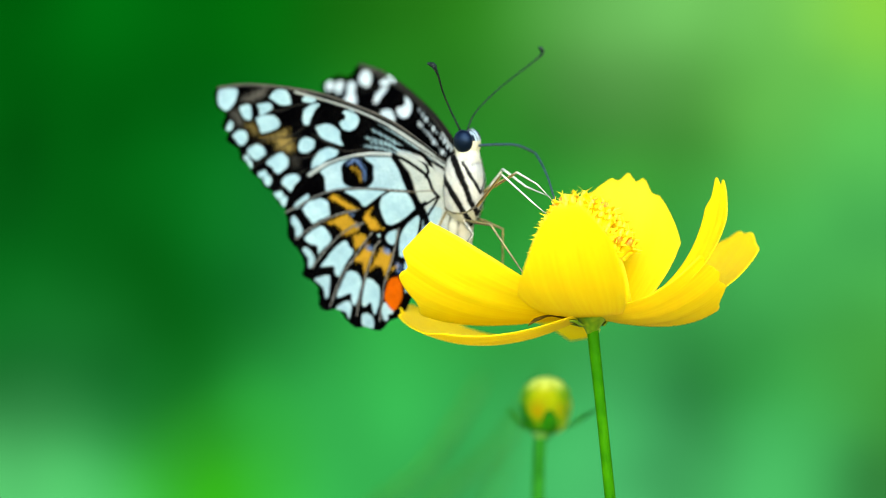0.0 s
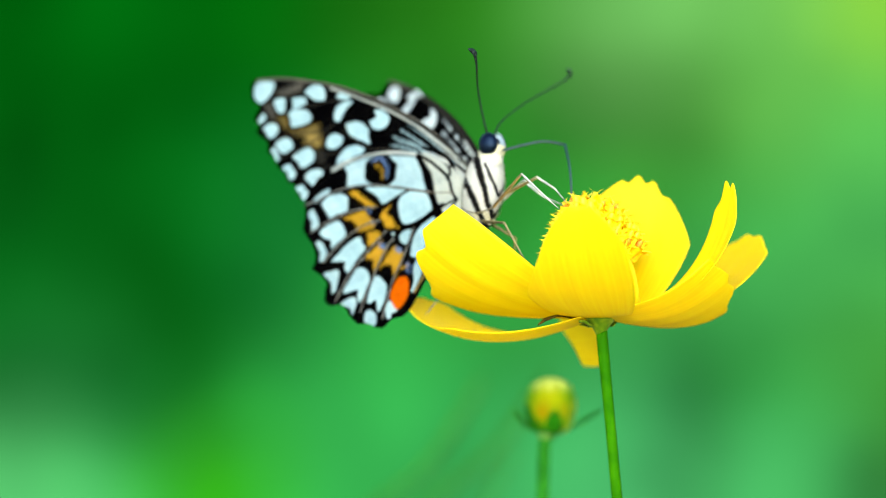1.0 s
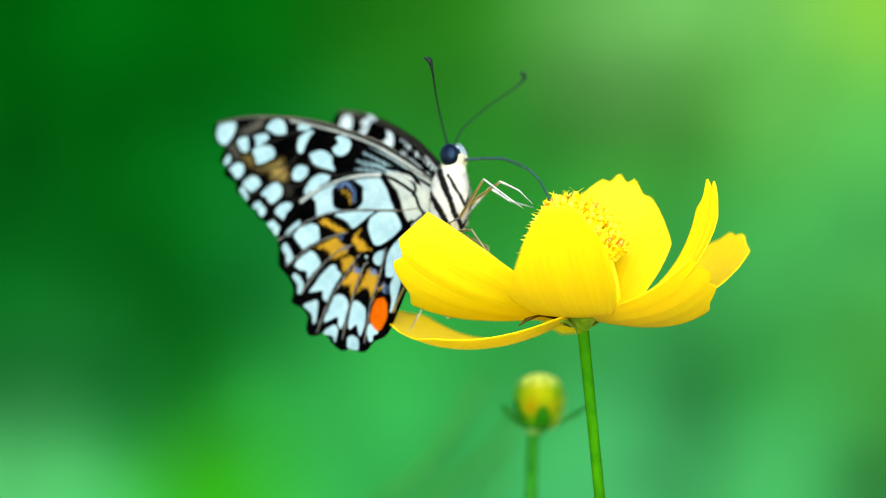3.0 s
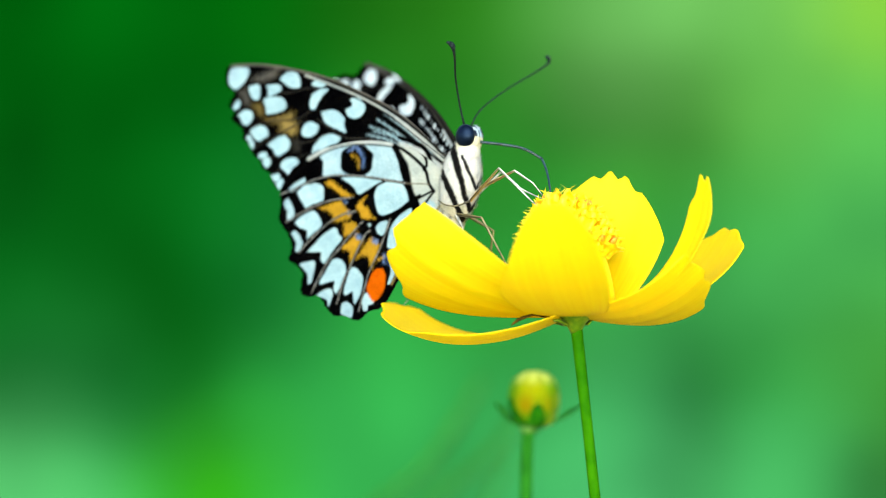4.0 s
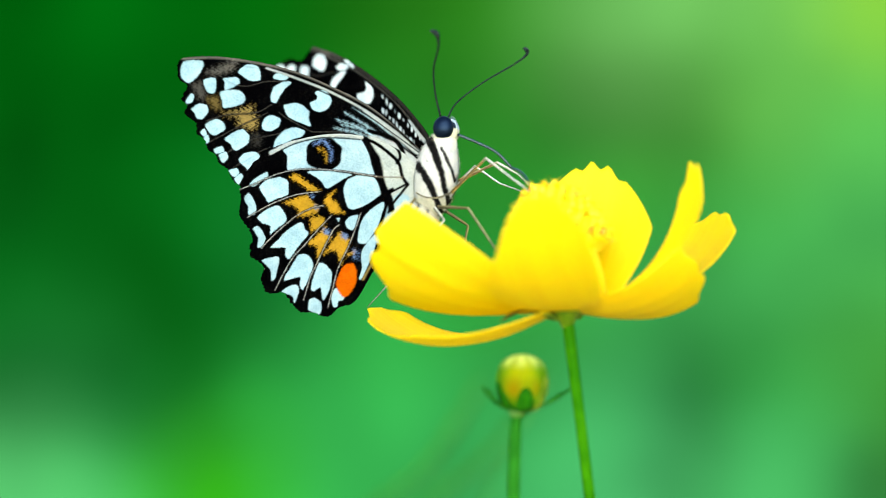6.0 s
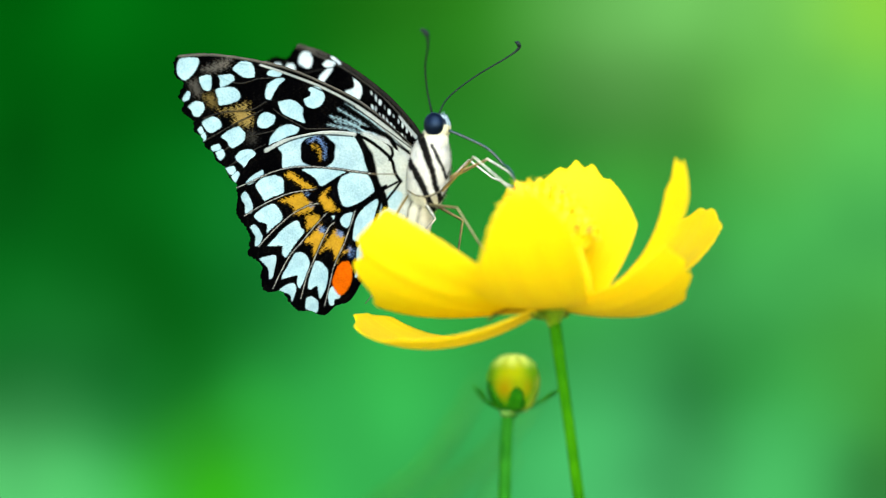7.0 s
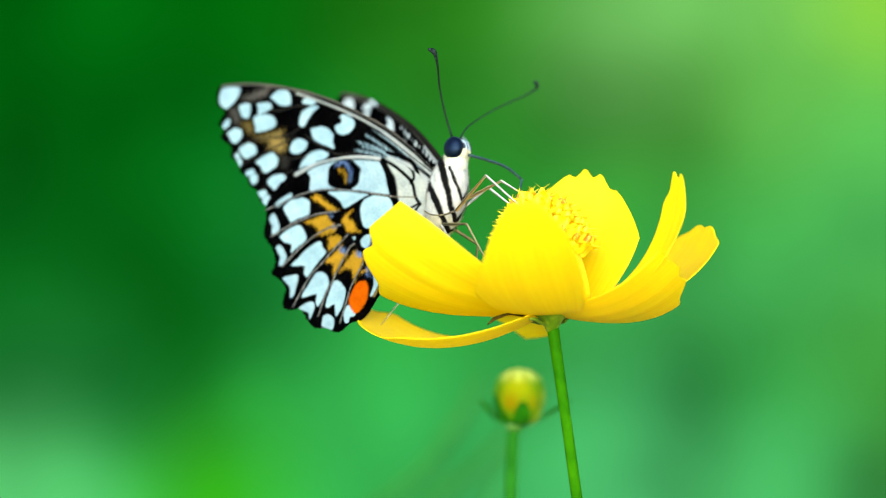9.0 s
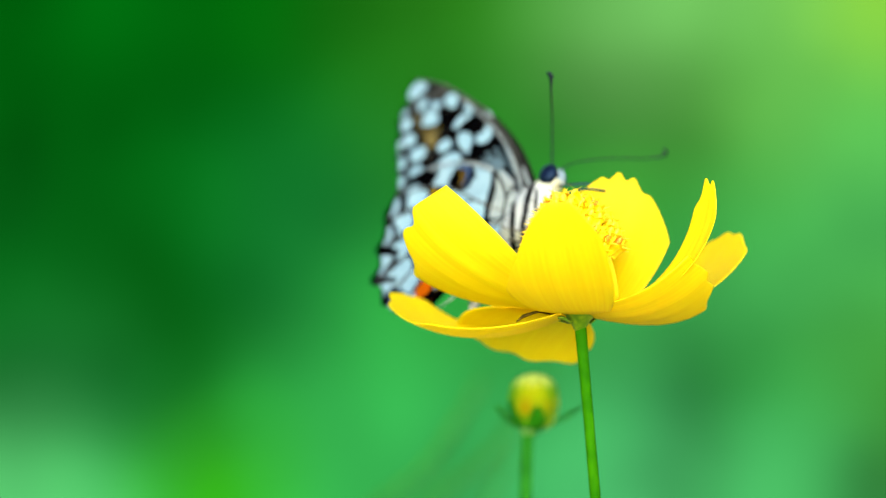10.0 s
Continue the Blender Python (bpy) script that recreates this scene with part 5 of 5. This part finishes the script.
    # the flower: seconds, sideways, depth, height in millimetres, lean of the head, lean of the stem, far petal's droop, left petal, low left petal
    sway = [(0, 26.1, -6.0, -12.9, -0.7, -0.7),
            (0.5, 26.0, -0.7, -12.8, -0.4, -0.3),
            (1, 27.9, 0.0, -13.1, -0.0, -0.0),
            (1.5, 27.1, -2.0, -13.0, -0.0, -0.0),
            (2, 25.0, -1.0, -12.9, -0.1, -0.1),
            (2.5, 24.7, 0.0, -12.9, -0.1, -0.1),
            (3, 24.5, -4.3, -13.0, -0.4, -0.4),
            (3.2, 22.3, -6.0, -12.7, -0.5, -0.5),
            (4.3, 23.1, -16.2, -12.6, -1.2, -1.2),
            (4.5, 22.2, -18.0, -12.5, -1.3, -1.4),
            (5, 22.8, -23.5, -12.3, -2.0, -2.2),
            (5.5, 23.3, -29.0, -12.0, -2.6, -1.7),
            (6, 21.0, -30.8, -11.4, -2.8, -1.9),
            (6.2, 20.2, -31.4, -11.1, -2.9, -2.0),
            (7.3, 17.6, -35.3, -11.1, -3.4, -2.9),
            (7.5, 16.6, -36.0, -11.0, -3.5, -3.0),
            (8, 17.8, -34.0, -11.5, -3.7, -3.4),
            (8.5, 19.1, -27.0, -12.0, -2.3, -2.6),
            (9, 18.9, -12.0, -12.4, -1.8, -2.8),
            (9.5, 22.1, -4.0, -12.4, -0.4, -0.4),
            (10, 24.2, 0.0, -12.5, 0.4, 0.3)]
    base = Vector((0.026, 0.0, 0.0))
    rows_p, rows_u, rows_h = [], [], []
    for t, x, y, z, lean, stem in sway:
        top = Vector((x * MM, y * MM, 0.62 + z * MM))
        up = Matrix.Translation(top) @ Matrix.Rotation(radians(stem - 1.0), 4, "Y")
        joint = up @ Vector((0.0060, 0.002, -JOINT))
        d = (joint - base).normalized()
        q = Vector((0, 0, 1)).rotation_difference(d).to_matrix().to_4x4()
        low = Matrix.Translation(base) @ q
        hd = Matrix.Translation(top) @ Matrix.Rotation(radians(lean), 4, "Y")
        rows_p.append((t, low))
        rows_u.append((t, low.inverted() @ up))
        rows_h.append((t, low.inverted() @ hd))
    walk(plant, rows_p)
    walk(upper, rows_u)
    walk(head, rows_h)
    for key, phi, bz, turns in (("back_left", 131, 1.0, ((0, 27, 16, -3), (0.5, 33, 45, -11), (1, 34, 49, -11), (1.5, 35, 50, -10), (2, 36, 49, -10), (2.5, 31, 57, -14), (3, 31, 16, -2), (3.2, 31, 8, 0), (4.5, 32, 2, 0), (7.5, 32, 0, 0), (8.5, 29, 6, 0), (9, 30, 20, 0), (9.5, 12, 16, -4), (10, 1, 2, -6))),
                                 ("left", 190, 1.2, ((0, -4.8, 0), (0.5, -0.6, 0), (1, 1.7, 0), (1.5, 2, 0), (2, 3, 0), (2.5, -3, 0), (3.2, 0, 0), (4.5, 2.5, 0), (5.5, 2, 0), (7.5, -2, 0), (8, -2, 0), (9, 3, 0), (9.5, 6.7, 0), (10, 8, 0))),
                                 ("low_left", 169, 0.5, ((0, 0.8, 0), (0.5, 2, 0), (1, 2.4, 0), (1.5, 2.6, 0), (2, 3.8, 0), (2.5, 6, 0), (3, -1.5, 0), (3.2, -0.8, 0), (4.5, 1.6, 0), (5.5, 0.7, 0), (7.5, -2.2, 0), (9, -0.5, 0), (9.5, 1, 0), (10, 2.4, 0))),
                                 ("back", 52, 1.5, ((0, 0, 0), (3, 0, 0), (4.5, 0, -1.5), (5.5, 0, -3), (7.5, 0, -4.5), (8.5, 0, -3), (9.2, 0, 0), (10, 0, 0))),
                                 ("right_front", 345, 0.9, ((0, 0, 0), (4.5, 0, 0), (6, -2, 0), (7.5, -2, 0), (9, 0, 0), (10, 0, 0))),
                                 ("right_back", 29, 1.6, ((0, 0, 0), (3, 0, 0), (4.5, 0.5, 0), (7.5, 2, 0), (8.5, 1, 0), (9.2, 0, 0), (10, 0, 0))),
                                 ):
        walk(petals[key], [(t, hinged(phi, bz, a, r, *sw)) for t, a, r, *sw in turns])
    # the bud
    walk(bud, [(t, Matrix.Translation((x * MM, 0.048 + y * MM, (0.62 + z * MM) - BUD_H))) for t, x, y, z in ((0, 19.3, -4.2, -29.3),
            (0.5, 19.6, -0.5, -29.5),
            (1, 20.3, 0.0, -29.6),
            (1.5, 19.7, -1.4, -29.1),
            (2, 20.0, -0.7, -29.2),
            (2.5, 18.8, 0.0, -29.1),
            (3, 18.1, -3.0, -28.6),
            (3.2, 17.6, -4.2, -28.3),
            (4.3, 16.6, -11.3, -27.7),
            (4.5, 16.3, -12.6, -27.3),
            (5, 17.3, -16.4, -26.5),
            (5.5, 16.2, -20.3, -25.6),
            (6, 14.5, -21.5, -24.6),
            (6.2, 13.9, -22.0, -24.4),
            (7.3, 12.0, -24.7, -24.5),
            (7.5, 11.4, -25.2, -24.7),
            (8, 12.5, -23.8, -25.5),
            (8.5, 13.2, -18.9, -26.9),
            (9, 14.2, -8.4, -27.6),
            (9.5, 17.0, -2.8, -27.9),
            (10, 17.1, 0.0, -28.8))])
    # the feeding tube reaches from the head to the disc
    mouth = Vector((0.0049, 0.0008, 0.0064))
    rows_a, rows_b = [], []
    for t, m in rows:
        hd = interp(sway, t)
        reach = float(np.interp(t, (0, 0.5, 1, 1.5, 2, 3.2, 4.5, 5.5, 7.5, 8, 8.5, 10), (-6, -7, -5, -5, -6.5, -5, -3, -4.5, -4.7, -5.5, -5, -5)))
        goal = m.inverted() @ (hd @ Vector((reach * MM, 0.004, 0.0212)))
        v = goal - mouth
        d = min(v.length, 0.0237)
        v.normalize()
        bend = math.acos(max(-1, min(1, (0.0115 ** 2 + d * d - 0.0125 ** 2) / (2 * 0.0115 * d))))
        side = v.cross(Vector((0, 0, 1))).normalized()
        psi = float(np.interp(t, (0, 0.5, 0.8, 1, 1.2, 1.5, 1.8, 2, 2.3, 2.5, 2.8, 3, 3.2, 4.3, 5, 5.25, 5.5, 6.2, 7.5, 7.8, 8, 8.2, 8.5, 8.7, 9, 9.3, 10), (68, 88, 88, 34, 88, 8, 88, 88, 5, 60, 85, 62, 50, 78, 66, 35, 90, 97, 98, 72, 0, 60, 90, 35, 82, 92, 60)))
        w = Matrix.Rotation(radians(-psi), 3, v) @ (Matrix.Rotation(bend, 3, side) @ v)
        knee = mouth + w * 0.0115
        rows_a.append((t, Matrix.Translation(mouth) @ aim(w)))
        rows_b.append((t, Matrix.Translation(knee) @ aim((mouth + v * d - knee).normalized())))
    walk(prob_base, rows_a)
    walk(prob_tip, rows_b)


def aim(d):
    """A turn that lays +X along d and keeps Z upward."""
    z = (Vector((0, 0, 1)) - d * d.z).normalized()
    y = z.cross(d)
    return Matrix((d, y, z)).transposed().to_4x4()


def interp(sway, t):
    """The flower head's pose at a time between two rows."""
    ts = [r[0] for r in sway]
    x, y, z, lean = (float(np.interp(t, ts, [r[k] for r in sway])) for k in (1, 2, 3, 4))
    return Matrix.Translation((x * MM, y * MM, 0.62 + z * MM)) @ Matrix.Rotation(radians(lean), 4, "Y")


ground()
backdrop()
plant, lower, upper, head, petals = flower()
bud = flower_bud()
stalks()
bf, wings, antennae, prob_base, prob_tip = butterfly()
motions()
